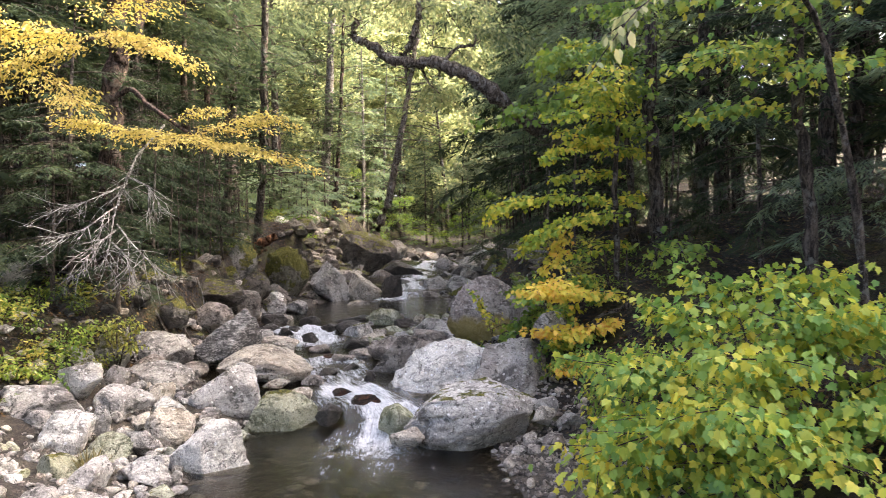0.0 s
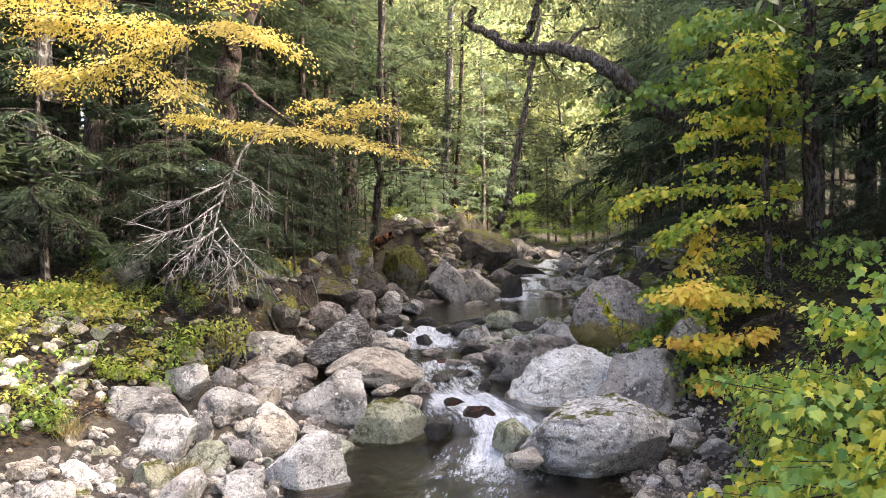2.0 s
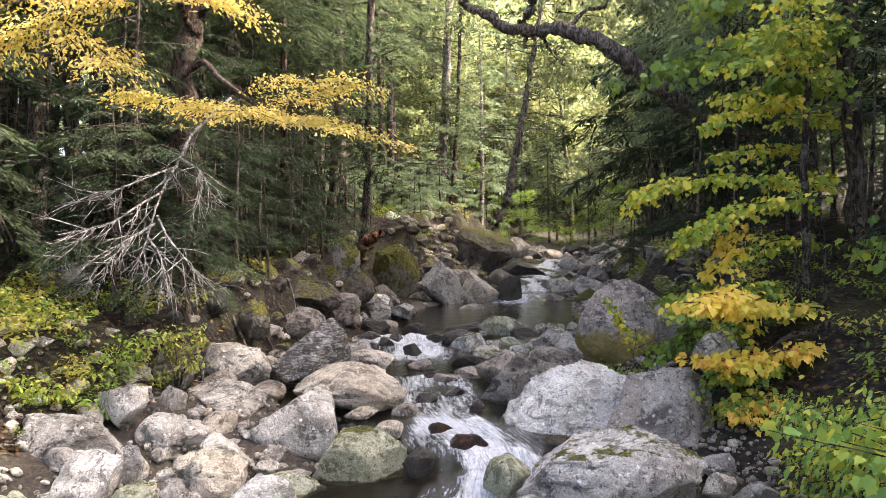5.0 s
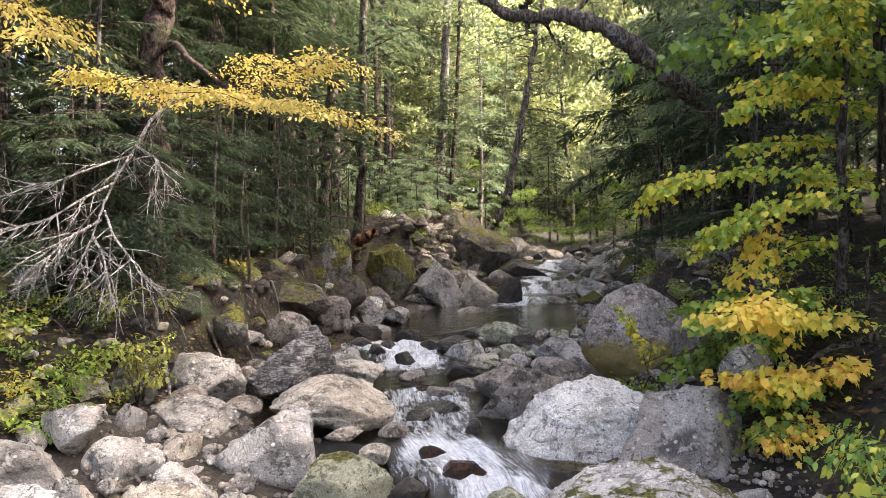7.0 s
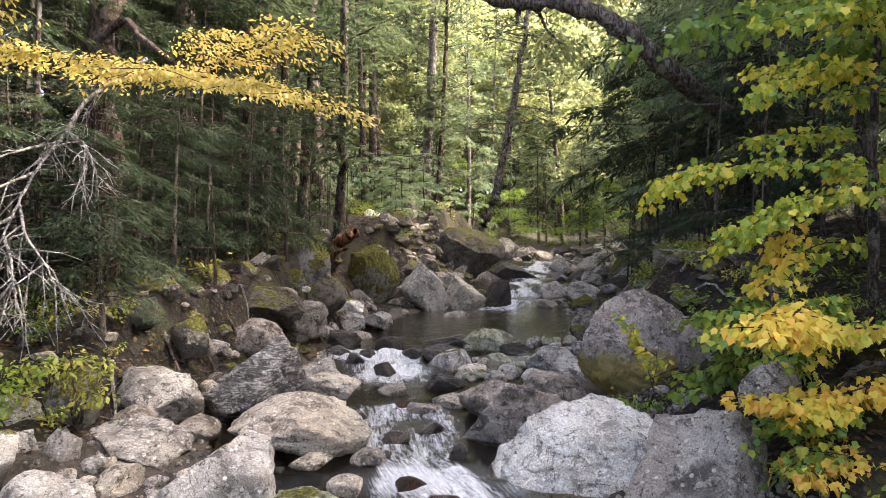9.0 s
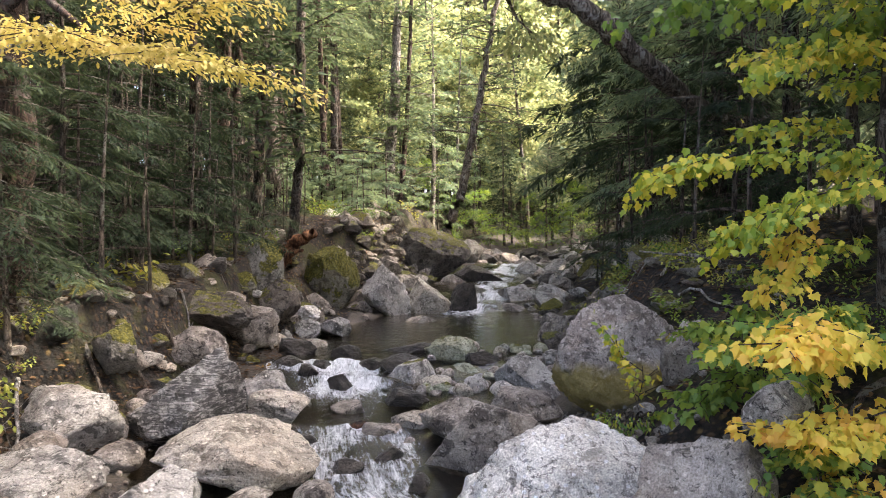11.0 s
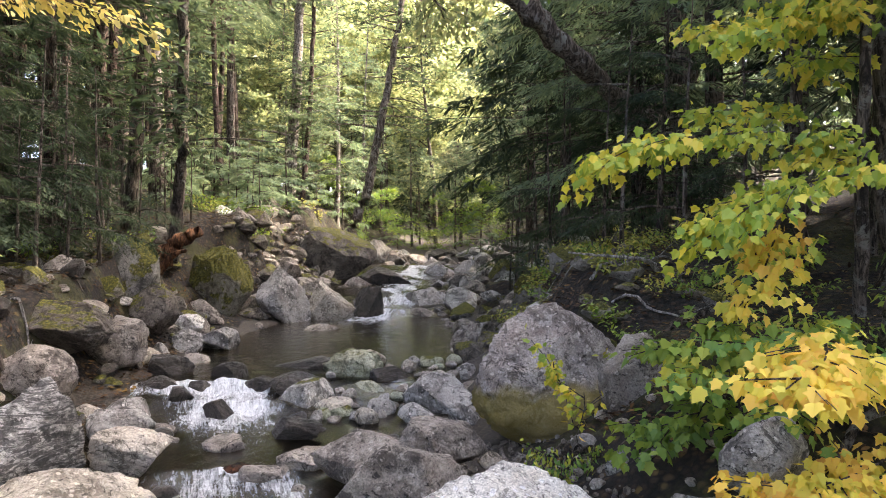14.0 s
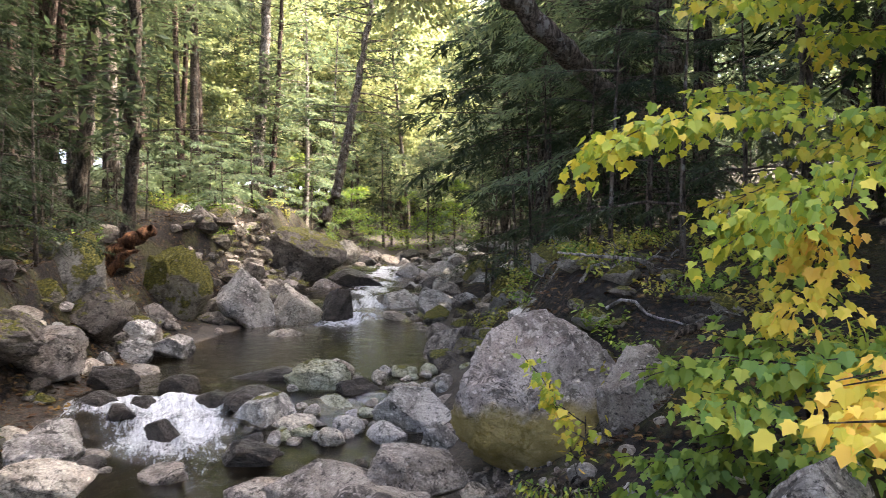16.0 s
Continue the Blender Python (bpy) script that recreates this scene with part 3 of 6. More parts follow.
rock(-3.46, 7.89, 0.74, 0.28, 0.22, 0.23, ROCK_GREY, 5, 18, "grey angular stone leaning on the slab")
rock(-3.30, 7.48, 0.58, 0.56, 0.43, 0.41, ROCK_WHITE, 6, 19, "white pointed boulder on the gravel bar")
rock(-3.00, 7.66, 0.72, 0.19, 0.15, 0.30, ROCK_GREY, 5, 20, "upright grey stone wedged between boulders")
rock(-2.76, 7.15, 0.60, 0.45, 0.35, 0.26, ROCK_GREEN, 3, 21, "greenish rounded stone on the gravel bar")
rock(-2.49, 7.39, 0.64, 0.28, 0.22, 0.17, ROCK_GREY, 4, 22, "flat grey stone on the gravel bar")
rock(-2.24, 6.64, 0.56, 0.44, 0.34, 0.23, ROCK_PALE, 3, 23, "low pale stone in the shallows")
rock(-4.13, 7.20, 0.62, 0.30, 0.24, 0.20, ROCK_GREY, 4, 24, "grey stone on the gravel bar")
rock(-4.38, 7.10, 0.56, 0.32, 0.25, 0.28, ROCK_GREY, 4, 25, "grey stone with pale lichen on the gravel bar")
rock(-4.15, 6.61, 0.52, 0.34, 0.27, 0.26, ROCK_PALE, 4, 26, "white stone on the gravel bar")
rock(-3.68, 6.57, 0.55, 0.51, 0.40, 0.29, ROCK_WHITE, 5, 27, "white rounded boulder on the gravel bar")
rock(-3.46, 6.67, 0.60, 0.22, 0.18, 0.19, ROCK_PALE, 4, 28, "small white stone on the gravel bar")
rock(-4.77, 7.68, 0.74, 0.25, 0.19, 0.24, ROCK_GREY, 4, 29, "small grey stone at the foot of the bank")
rock(-4.41, 7.49, 0.69, 0.29, 0.22, 0.22, ROCK_GREY, 4, 30, "small grey stone at the foot of the bank")
rock(-3.63, 7.16, 0.63, 0.19, 0.15, 0.18, ROCK_GREEN, 3, 31, "small greenish stone on the gravel bar")
rock(-2.70, 7.98, 0.71, 0.25, 0.19, 0.16, ROCK_TAN, 3, 32, "small tan stone between boulders")
rock(-1.54, 9.71, 0.80, 0.34, 0.27, 0.10, ROCK_TAN, 3, 33, "low pale stone in still water")
rock(-1.16, 9.29, 0.73, 0.26, 0.21, 0.13, ROCK_TAN, 3, 34, "small rust-brown stone in the shallows")
rock(-3.69, 9.76, 1.12, 0.48, 0.37, 0.46, ROCK_MOSS, 5, 35, "tilted stone covered in yellow-green moss")
rock(-4.34, 8.95, 1.03, 0.47, 0.37, 0.40, ROCK_BROWN, 5, 36, "brown ledge stone set in the bank")
rock(-4.09, 9.45, 1.14, 0.47, 0.36, 0.27, ROCK_GREY, 4, 37, "grey stone half buried in the bank")
rock(-5.28, 8.67, 1.42, 0.53, 0.41, 0.49, ROCK_GREY, 5, 38, "dark grey boulder among yellow plants on the bank")
rock(-5.48, 10.64, 1.98, 0.72, 0.56, 0.49, ROCK_GREY, 6, 39, "pale weathered outcrop on top of the bank")
rock(-3.42, 11.55, 1.49, 0.45, 0.35, 0.39, ROCK_MOSS, 4, 40, "mossy stone on the bank edge")
rock(-3.10, 14.75, 1.32, 0.77, 0.60, 0.45, ROCK_BROWN, 2, 41, "rounded brown boulder beside the pool")
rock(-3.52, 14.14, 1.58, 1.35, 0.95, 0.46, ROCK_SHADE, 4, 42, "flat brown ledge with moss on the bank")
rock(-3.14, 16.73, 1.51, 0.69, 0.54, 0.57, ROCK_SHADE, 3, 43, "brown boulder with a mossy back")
rock(-3.54, 16.96, 1.80, 0.80, 0.62, 1.02, ROCK_MOSS, 4, 44, "tall mossy boulder under the trees")
rock(-3.05, 20.72, 0.99, 1.28, 1.00, 1.61, ROCK_GOLD, 5, 45, "tall boulder covered in golden moss at the pool's edge")
rock(-2.83, 17.54, 1.36, 0.43, 0.34, 0.22, ROCK_WHITE, 2, 46, "small bright white stone at the pool's edge")
rock(-3.07, 17.21, 1.15, 0.62, 0.49, 0.31, ROCK_BROWN, 3, 47, "brown stone at the pool's edge")
rock(-2.65, 16.74, 1.11, 0.43, 0.34, 0.31, ROCK_GREY, 3, 48, "grey stone at the pool's edge")
rock(-2.35, 17.21, 1.10, 0.65, 0.51, 0.30, ROCK_GREY, 3, 49, "flat grey stone at the pool's edge")
rock(-2.90, 16.29, 1.06, 0.27, 0.21, 0.23, ROCK_GREY, 3, 50, "small grey stone near the pool")
rock(-1.66, 14.76, 0.90, 0.47, 0.37, 0.34, ROCK_DARK, 4, 51, "black wet stone in the falls")
rock(-2.45, 15.08, 0.96, 0.54, 0.42, 0.33, ROCK_DARK, 3, 52, "black wet stone beside the falls")
rock(-0.87, 15.47, 0.89, 0.83, 0.65, 0.30, ROCK_DARK, 3, 53, "dark wet stone at the head of the falls")
rock(-2.28, 12.93, 0.90, 0.40, 0.31, 0.30, ROCK_GREY, 4, 54, "grey stone by the falls")
rock(0.68, 9.82, 0.56, 1.34, 1.01, 0.80, ROCK_WHITE, 2, 1040, "huge white granite boulder beside the cascade")
rock(1.50, 9.04, 0.76, 1.07, 0.81, 0.70, ROCK_MAUVE, 3, 1250, "large grey granite boulder leaning on its neighbour")
rock(0.86, 7.82, 0.54, 1.36, 1.00, 0.63, ROCK_PATCH, 2, 1222, "big grey boulder with moss patches on top")
rock(0.04, 8.12, 0.58, 0.37, 0.29, 0.28, ROCK_GREEN, 3, 58, "rounded pale green stone at the foot of the cascade")
rock(0.15, 7.51, 0.61, 0.34, 0.26, 0.16, ROCK_TAN, 3, 59, "rusty tan stone in the shallows")
rock(0.21, 10.61, 0.77, 0.97, 0.75, 0.59, ROCK_BROWN, 6, 60, "dark brown angular boulder beside the cascade")
rock(1.59, 11.89, 1.18, 1.23, 0.94, 0.95, ROCK_DOME, 0, 61, "big domed brown-grey boulder with an algae-stained foot")
rock(2.19, 11.20, 1.34, 0.62, 0.48, 0.61, ROCK_BROWN, 4, 62, "brown boulder under the shady bank")
rock(-0.17, 14.83, 0.96, 0.69, 0.54, 0.41, ROCK_GREEN, 2, 63, "round green-grey cobble at the head of the falls")
rock(-0.00, 14.21, 0.79, 0.65, 0.51, 0.30, ROCK_GREEN, 2, 64, "smooth green-grey cobble in the stream")
rock(-0.66, 13.81, 0.91, 0.62, 0.49, 0.28, ROCK_PATCH, 4, 65, "mossy stone at the head of the falls")
rock(-0.35, 13.63, 0.85, 0.40, 0.32, 0.18, ROCK_TAN, 2, 66, "small round tan cobble in the stream")
rock(0.84, 13.57, 0.90, 0.83, 0.65, 0.39, ROCK_GREY, 4, 67, "flat pale grey stone by the water")
rock(0.30, 14.61, 0.99, 0.62, 0.49, 0.21, ROCK_DARK, 3, 68, "dark wet stone among cobbles")
rock(0.97, 12.72, 0.85, 0.36, 0.28, 0.29, ROCK_GREY, 4, 69, "grey stone at the foot of the domed boulder")
rock(-0.91, 19.71, 1.00, 0.63, 0.50, 0.20, ROCK_BROWN, 2, 70, "low stone standing in the pool")
rock(-1.81, 21.35, 1.08, 1.05, 0.83, 1.12, ROCK_GREY, 5, 71, "grey boulder with a sunlit face above the pool")
rock(-0.89, 21.86, 1.07, 1.08, 0.85, 0.80, ROCK_TAN, 5, 72, "tan boulder at the head of the pool")
rock(-0.05, 22.23, 1.03, 0.69, 0.54, 0.73, ROCK_DARK, 4, 73, "dark stone beside the upper falls")
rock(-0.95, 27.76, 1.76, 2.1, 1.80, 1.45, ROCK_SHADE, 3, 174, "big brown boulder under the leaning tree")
rock(0.21, 29.95, 2.29, 0.9, 0.7, 0.62, ROCK_TAN, 2, 75, "sunlit pale stone under the leaning tree")
rock(1.44, 23.33, 0.94, 1.00, 0.79, 0.71, ROCK_GREY, 3, 76, "grey boulder at the head of the pool")
rock(2.21, 23.40, 0.86, 1.21, 0.95, 0.57, ROCK_GREY, 4, 77, "grey stone at the head of the pool")
rock(2.20, 28.32, 1.37, 0.98, 0.77, 0.82, ROCK_GREY, 4, 78, "smooth grey boulder in the upper stream")
rock(3.06, 28.46, 1.27, 1.39, 1.09, 0.98, ROCK_GREY, 4, 79, "pale grey slab in the upper stream")
rock(3.62, 24.38, 1.30, 1.16, 0.91, 0.72, ROCK_GREY, 3, 80, "rounded grey boulder on the shady bank")
rock(0.46, 26.47, 1.37, 1.44, 1.13, 0.72, ROCK_DARK, 6, 81, "dark slab beside the upper falls")
rock(2.94, 18.26, 1.40, 0.80, 0.63, 0.63, ROCK_MOSS, 3, 82, "mossy brown boulder on the shady bank")
rock(-3.69, 24.72, 3.42, 0.56, 0.45, 0.30, ROCK_WHITE, 4, 83, "pale stone on top of the talus")
rock(1.76, 8.20, 0.75, 0.30, 0.24, 0.17, ROCK_GREY, 4, 84, "grey stone at the foot of the shady bank")
rock(1.62, 7.58, 0.78, 0.23, 0.18, 0.17, ROCK_TAN, 3, 85, "tan stone at the foot of the shady bank")
rock(1.93, 7.71, 0.73, 0.34, 0.26, 0.12, ROCK_GREY, 4, 86, "flat grey stone at the foot of the shady bank")
rock(1.71, 10.45, 1.09, 0.17, 0.13, 0.22, ROCK_GREY, 7, 87, "small pointed grey stone leaning on the bank")
rock(2.06, 9.24, 1.39, 0.43, 0.32, 0.40, ROCK_GREY, 5, 88, "lichen-spotted boulder in the shady bank")
rock(2.40, 14.18, 1.61, 0.88, 0.67, 0.53, ROCK_PATCH, 5, 89, "mossy ledge boulder above the pool")
rock(1.69, 17.23, 1.04, 0.71, 0.56, 0.42, ROCK_BROWN, 3, 90, "brown stone at the pool's edge")
rock(-2.23, 12.58, 0.89, 0.55, 0.42, 0.28, ROCK_GREY, 4, 91, "grey stone beside the falls")
rock(0.14, 11.31, 0.84, 1.00, 0.74, 0.39, ROCK_BROWN, 6, 92, "dark rough ledge beside the cascade")
rock(0.58, 11.21, 1.03, 0.66, 0.51, 0.31, ROCK_BROWN, 5, 93, "rough grey ledge at the foot of the domed boulder")
rock(-0.63, 12.54, 0.91, 0.44, 0.34, 0.17, ROCK_DARK, 4, 94, "wet dark ledge in the stream")

# wet stones that part the water of the cascade
rock(-2.38, 14.42, 0.94, 0.42, 0.34, 0.20, ROCK_DARK, 2, 132, "black wet stone on the lip of the falls")
rock(-1.22, 14.38, 0.94, 0.36, 0.30, 0.19, ROCK_DARK, 2, 133, "black wet stone on the lip of the falls")
rock(-1.92, 14.36, 0.92, 0.26, 0.24, 0.18, ROCK_DARK, 2, 134, "small black wet stone on the lip of the falls")
rock(-1.02, 11.62, 0.84, 0.24, 0.22, 0.10, ROCK_RUST, 2, 135, "small rust-red wet stone in the rapid")
rock(-0.92, 10.42, 0.80, 0.26, 0.22, 0.12, ROCK_DARK, 2, 136, "dark wet stone in the rapid")
rock(-0.35, 8.98, 0.66, 0.38, 0.36, 0.17, ROCK_RUST, 2, 121, "wet rusty boulder parting the cascade")
rock(-0.65, 9.42, 0.71, 0.24, 0.22, 0.11, ROCK_RUST, 2, 122, "small rust-red wet stone in the cascade")
rock(-0.75, 8.53, 0.60, 0.31, 0.27, 0.21, ROCK_DARK, 3, 123, "dark wet rock at the lip of the cascade")
rock(-0.32, 10.01, 0.77, 0.17, 0.15, 0.17, ROCK_DARK, 3, 124, "dark wet stone in the rapid")
rock(-1.50, 13.33, 0.89, 0.29, 0.25, 0.20, ROCK_DARK, 3, 125, "black stone splitting the upper falls")
rock(-2.02, 13.88, 0.96, 0.25, 0.22, 0.16, ROCK_DARK, 3, 126, "black stone in the upper falls")
rock(-0.61, 10.69, 0.82, 0.22, 0.19, 0.12, ROCK_DARK, 3, 127, "dark wet stone under the rapid")
rock(-0.76, 11.46, 0.83, 0.36, 0.31, 0.13, ROCK_BROWN, 3, 128, "brown stone beside the rapid")
rock(-0.46, 11.73, 0.88, 0.45, 0.39, 0.13, ROCK_BROWN, 3, 129, "flat brown ledge beside the rapid")
rock(-0.81, 14.13, 0.96, 0.55, 0.49, 0.25, ROCK_DARK, 3, 130, "dark wet boulder beside the upper falls")
rock(-1.22, 12.18, 0.88, 0.34, 0.30, 0.14, ROCK_BROWN, 3, 131, "brown stone under shallow water")


# ---- loose stones ----
def loose_stones():
    rng = random.Random(8)
    mats = {"white": ROCK_WHITE, "grey": ROCK_GREY, "tan": ROCK_TAN, "brown": ROCK_BROWN, "dark": ROCK_DARK, "green": ROCK_GREEN, "pale": ROCK_PALE, "shade": ROCK_SHADE, "moss": ROCK_MOSS, "patch": ROCK_PATCH}
    made, low, rest = {}, {}, {}

    def mesh(kind, shape, angular):
        key = (kind, shape, angular)
        if key not in made:
            v, f = stone_points(4 if angular else 3, 6 if angular else 2, 500 + shape + 40 * angular, 0.10, 0.03)
            made[key] = mesh_from("stone", v * 0.5, f, mats[kind], not angular)
        return made[key]

    def scatter(count, xs, ys, sizes, kinds, label, group, lift=0.1, angular=False, on_water=False, keep=0.75, joined=False):
        n = 0
        for _ in range(count * 4):
            if n == count:
                break
            x, y = rng.uniform(*xs), rng.uniform(*ys)
            s = sizes[0] * (sizes[1] / sizes[0]) ** (rng.random() ** 1.6)
            if on_water and abs(x - np.interp(y, CHUTE_Y, CHUTE_X)) < 0.75 * np.interp(y, CHUTE_Y, CHUTE_W):
                continue
            if any((x - a) ** 2 + (y - b) ** 2 < (keep * (r + s / 2)) ** 2 for a, b, r in STONES):
                continue
            STONES.append((x, y, s / 2 * 0.8))
            z = float(water_level(y)) if on_water else height_at(x, y)
            kind, shape = rng.choice(kinds), rng.randrange(6)
            h = s * rng.uniform(0.45, 0.8)
            m = Matrix.LocRotScale((x, y, z + h * lift), Euler((rng.uniform(-0.3, 0.3), rng.uniform(-0.3, 0.3), rng.uniform(0, 6.28))), (s, s * rng.uniform(0.6, 0.95), h))
            n += 1
            if joined:
                v, f = low.setdefault((shape, angular), stone_points(3, 6 if angular else 2, 500 + shape + 40 * angular, 0.10, 0.03))
                m = np.array(m)
                rest.setdefault((kind, angular), Shape()).add((v * 0.5) @ m[:3, :3].T + m[:3, 3], f)
                continue
            ob = new("stone", mesh(kind, shape, angular))
            ob.matrix_basis = m
            tagged(ob, label, "stone", group)

    scatter(150, (-5.0, -1.7), (4.9, 9.2), (0.15, 0.56), ("pale", "grey", "pale", "tan", "green"), "pale grey stone on the gravel bar", "stones of the gravel bar", 0.12, True)
    scatter(46, (-0.5, 1.3), (13.0, 15.6), (0.14, 0.42), ("green", "brown", "grey", "tan"), "rounded cobble in the shallow stream", "cobbles in the stream", 0.25, on_water=True)
    scatter(30, (-3.6, -2.2), (10.2, 17.5), (0.18, 0.5), ("grey", "brown", "tan"), "grey-brown stone on the stream side", "stones on the stream side", 0.2)
    scatter(14, (-2.0, 0.3), (9.0, 13.6), (0.12, 0.34), ("dark", "dark", "brown"), "dark wet stone in the cascade", "wet stones in the cascade", 0.0, on_water=True)
    # Talus in brown and "shade" stone: its lack of sun is put into the colour
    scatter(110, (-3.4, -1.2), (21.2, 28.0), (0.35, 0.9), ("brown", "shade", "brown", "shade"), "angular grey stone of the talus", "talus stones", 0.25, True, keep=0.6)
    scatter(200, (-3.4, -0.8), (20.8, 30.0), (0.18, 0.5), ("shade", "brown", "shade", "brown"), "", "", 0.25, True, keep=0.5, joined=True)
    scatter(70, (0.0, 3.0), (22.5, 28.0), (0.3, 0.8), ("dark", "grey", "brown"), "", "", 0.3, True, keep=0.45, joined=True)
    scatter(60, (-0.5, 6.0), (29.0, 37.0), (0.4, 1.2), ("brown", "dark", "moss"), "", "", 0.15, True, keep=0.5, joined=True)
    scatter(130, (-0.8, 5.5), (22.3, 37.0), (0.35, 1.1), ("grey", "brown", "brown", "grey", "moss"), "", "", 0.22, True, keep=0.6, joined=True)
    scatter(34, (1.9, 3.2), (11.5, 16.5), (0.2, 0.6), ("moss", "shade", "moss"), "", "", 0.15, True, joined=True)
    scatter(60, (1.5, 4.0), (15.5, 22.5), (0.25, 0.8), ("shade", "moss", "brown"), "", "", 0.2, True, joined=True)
    scatter(55, (-1.4, 1.2), (4.6, 8.2), (0.08, 0.3), ("brown", "tan", "brown"), "", "", 0.1, joined=True)
    scatter(60, (0.9, 2.4), (5.0, 12.0), (0.08, 0.26), ("grey", "tan", "brown"), "", "", 0.2, joined=True)
    scatter(40, (-2.2, 1.8), (15.2, 22.0), (0.15, 0.5), ("brown", "green"), "", "", 0.1, joined=True)
    scatter(260, (-5.0, -1.6), (4.5, 9.5), (0.06, 0.2), ("pale", "grey", "tan"), "", "", 0.2, joined=True, keep=0.6)
    scatter(130, (-4.4, -2.8), (9.5, 20.0), (0.15, 0.7), ("brown", "moss", "moss", "dark"), "", "", 0.2, True, joined=True, keep=0.5)
    scatter(230, (-5.4, -1.9), (4.6, 8.6), (0.09, 0.28), ("pale", "grey", "tan", "grey"), "", "", 0.2, joined=True, keep=0.5)
    verts, faces, which, n = [], [], [], 0
    for i, (kind, sh) in enumerate(rest.items()):
        verts += sh.v
        f = np.concatenate(sh.f) + n
        faces.append(f)
        which += [i] * len(f)
        n += sh.n
    me = mesh_from("stones", np.concatenate(verts), np.concatenate(faces), mats[list(rest)[0][0]], True)
    for kind, _ in list(rest)[1:]:
        me.materials.append(mats[kind])
    me.polygons.foreach_set("material_index", np.array(which, np.int32))
    me.polygons.foreach_set("use_smooth", np.array([not sharp for _, sharp in rest])[which])
    tagged(new("loose_stones", me), "many loose grey and brown stones along the stream", "stones", kind="stuff")


def gravel():
    """Fine gravel on the bars: one sheet of small stones."""
    rng = np.random.default_rng(3)
    n = 6500
    y = rng.uniform(3.5, 12, n)
    left = rng.random(n) < 0.5
    x = np.where(left, rng.uniform(-5.0, -1.8, n), rng.uniform(0.8, 2.3, n))
    z = ground_height(x, y)
    low = z < water_level(y) + 0.32
    x, y, z = x[low], y[low], z[low]
    n = len(x)
    b, f = BALL[1]
    s = rng.uniform(0.010, 0.04, n)
    v = b[None] * s[:, None, None] * rng.uniform(0.5, 1.1, (n, 1, 3)) + np.stack([x, y, z + s * 0.2], -1)[:, None]
    faces = f[None] + (np.arange(n) * len(b))[:, None, None]
    ob = new("gravel", mesh_from("gravel", v.reshape(-1, 3), faces.reshape(-1, 3), ROCK_BROWN, True))
    tagged(ob, "fine brown and grey gravel between the stones", "gravel", kind="stuff")


loose_stones()
gravel()


# ---- growing things ----
# -- hemlock and spruce --
def conifer_meshes(seed, height, bare, reach, dense, trunk_r, mat_leaf, mat_bark, sag=0.25, spray=0.26, step=1.0):
    """A trunk, dead stubs below, and flat drooping sprays of needles above."""
    rng = np.random.default_rng(seed)
    wood, crown = Shape(), Shape()
    line = bent_line(rng, (0, 0, -0.3), (rng.normal() * 0.02, rng.normal() * 0.02, 1), height + 0.3, 14, 0.012)
    wood.add(*tube_points(line, np.linspace(trunk_r, trunk_r * 0.12, 15) * (1 + 0.25 * np.exp(-np.arange(15) * 1.2)), 9))
    zs = line[:, 2]
    z = 0.6
    while z < height * 0.98:
        core = np.array([np.interp(z, zs, line[:, 0]), np.interp(z, zs, line[:, 1]), z])
        u = (z - bare) / (height - bare)
        if u < 0:
            if rng.random() < 0.5:
                a = rng.uniform(0, 6.28)
                stub = bent_line(rng, core, (math.cos(a), math.sin(a), 0.1), rng.uniform(0.3, 1.3), 5, 0.15, 0.06)
                wood.add(*tube_points(stub, np.linspace(0.014, 0.003, 6), 4))
            z += rng.uniform(0.12, 0.35)
            continue
        ln = reach * (0.35 + 0.65 * min(1.0, (1 - u) * 1.3)) * rng.uniform(0.65, 1.15)
        a = rng.uniform(0, 6.28)
        b = bent_line(rng, core, (math.cos(a), math.sin(a), 0.15), ln, 8, 0.07, sag * 0.25)
        wood.add(*tube_points(b[::2], np.linspace(0.022, 0.004, 5), 3))
        n = int(dense * ln)
        s = rng.uniform(0.18, 1.0, n) ** 0.8
        base = np.stack([np.interp(s * 8, np.arange(9), b[:, c]) for c in range(3)], -1)
        along = unit(b[-1] - b[0])
        side = unit(np.cross(along, [0, 0, 1.0])) * rng.choice([-1, 1], n)[:, None]
        tw = unit(side * rng.uniform(0.6, 1.0, n)[:, None] + along * rng.uniform(0.3, 0.9, n)[:, None] + rng.normal(size=(n, 3)) * [0.15, 0.15, 0.12] - [0, 0, 0.18])
        tl = (0.16 + 0.34 * (1 - s)) * ln * rng.uniform(0.5, 1.1, n) * 0.8 + 0.08
        m = 9
        q = np.repeat(np.linspace(0.15, 1.0, m)[None], n, 0)
        at = (base[:, None] + tw[:, None] * (q * tl[:, None])[..., None]).reshape(-1, 3)
        at[:, 2] -= (q ** 2 * tl[:, None] * 0.22).ravel()
        w2 = np.repeat(tw, m, 0)
        sd = unit(np.cross(w2, [0, 0, 1.0]))
        lw = unit(w2 + sd * rng.choice([-0.9, 0.9], len(w2))[:, None] * rng.uniform(0.3, 1.1, len(w2))[:, None] + rng.normal(size=w2.shape) * 0.22 - [0, 0, 0.2])
        sz = spray * 0.72 * rng.uniform(0.5, 1.15, len(w2))
        upv = np.array([0, 0, 1.0]) + rng.normal(size=w2.shape) * 0.35
        crown.add(*leaves_points(at, lw, upv, sz, sz * 0.20, "needle", 0.0))
        z += rng.uniform(0.05, 0.16) * 14 / height * 1.4 * step
    return wood.mesh("trunk", mat_bark, True), crown.mesh("crown", mat_leaf)


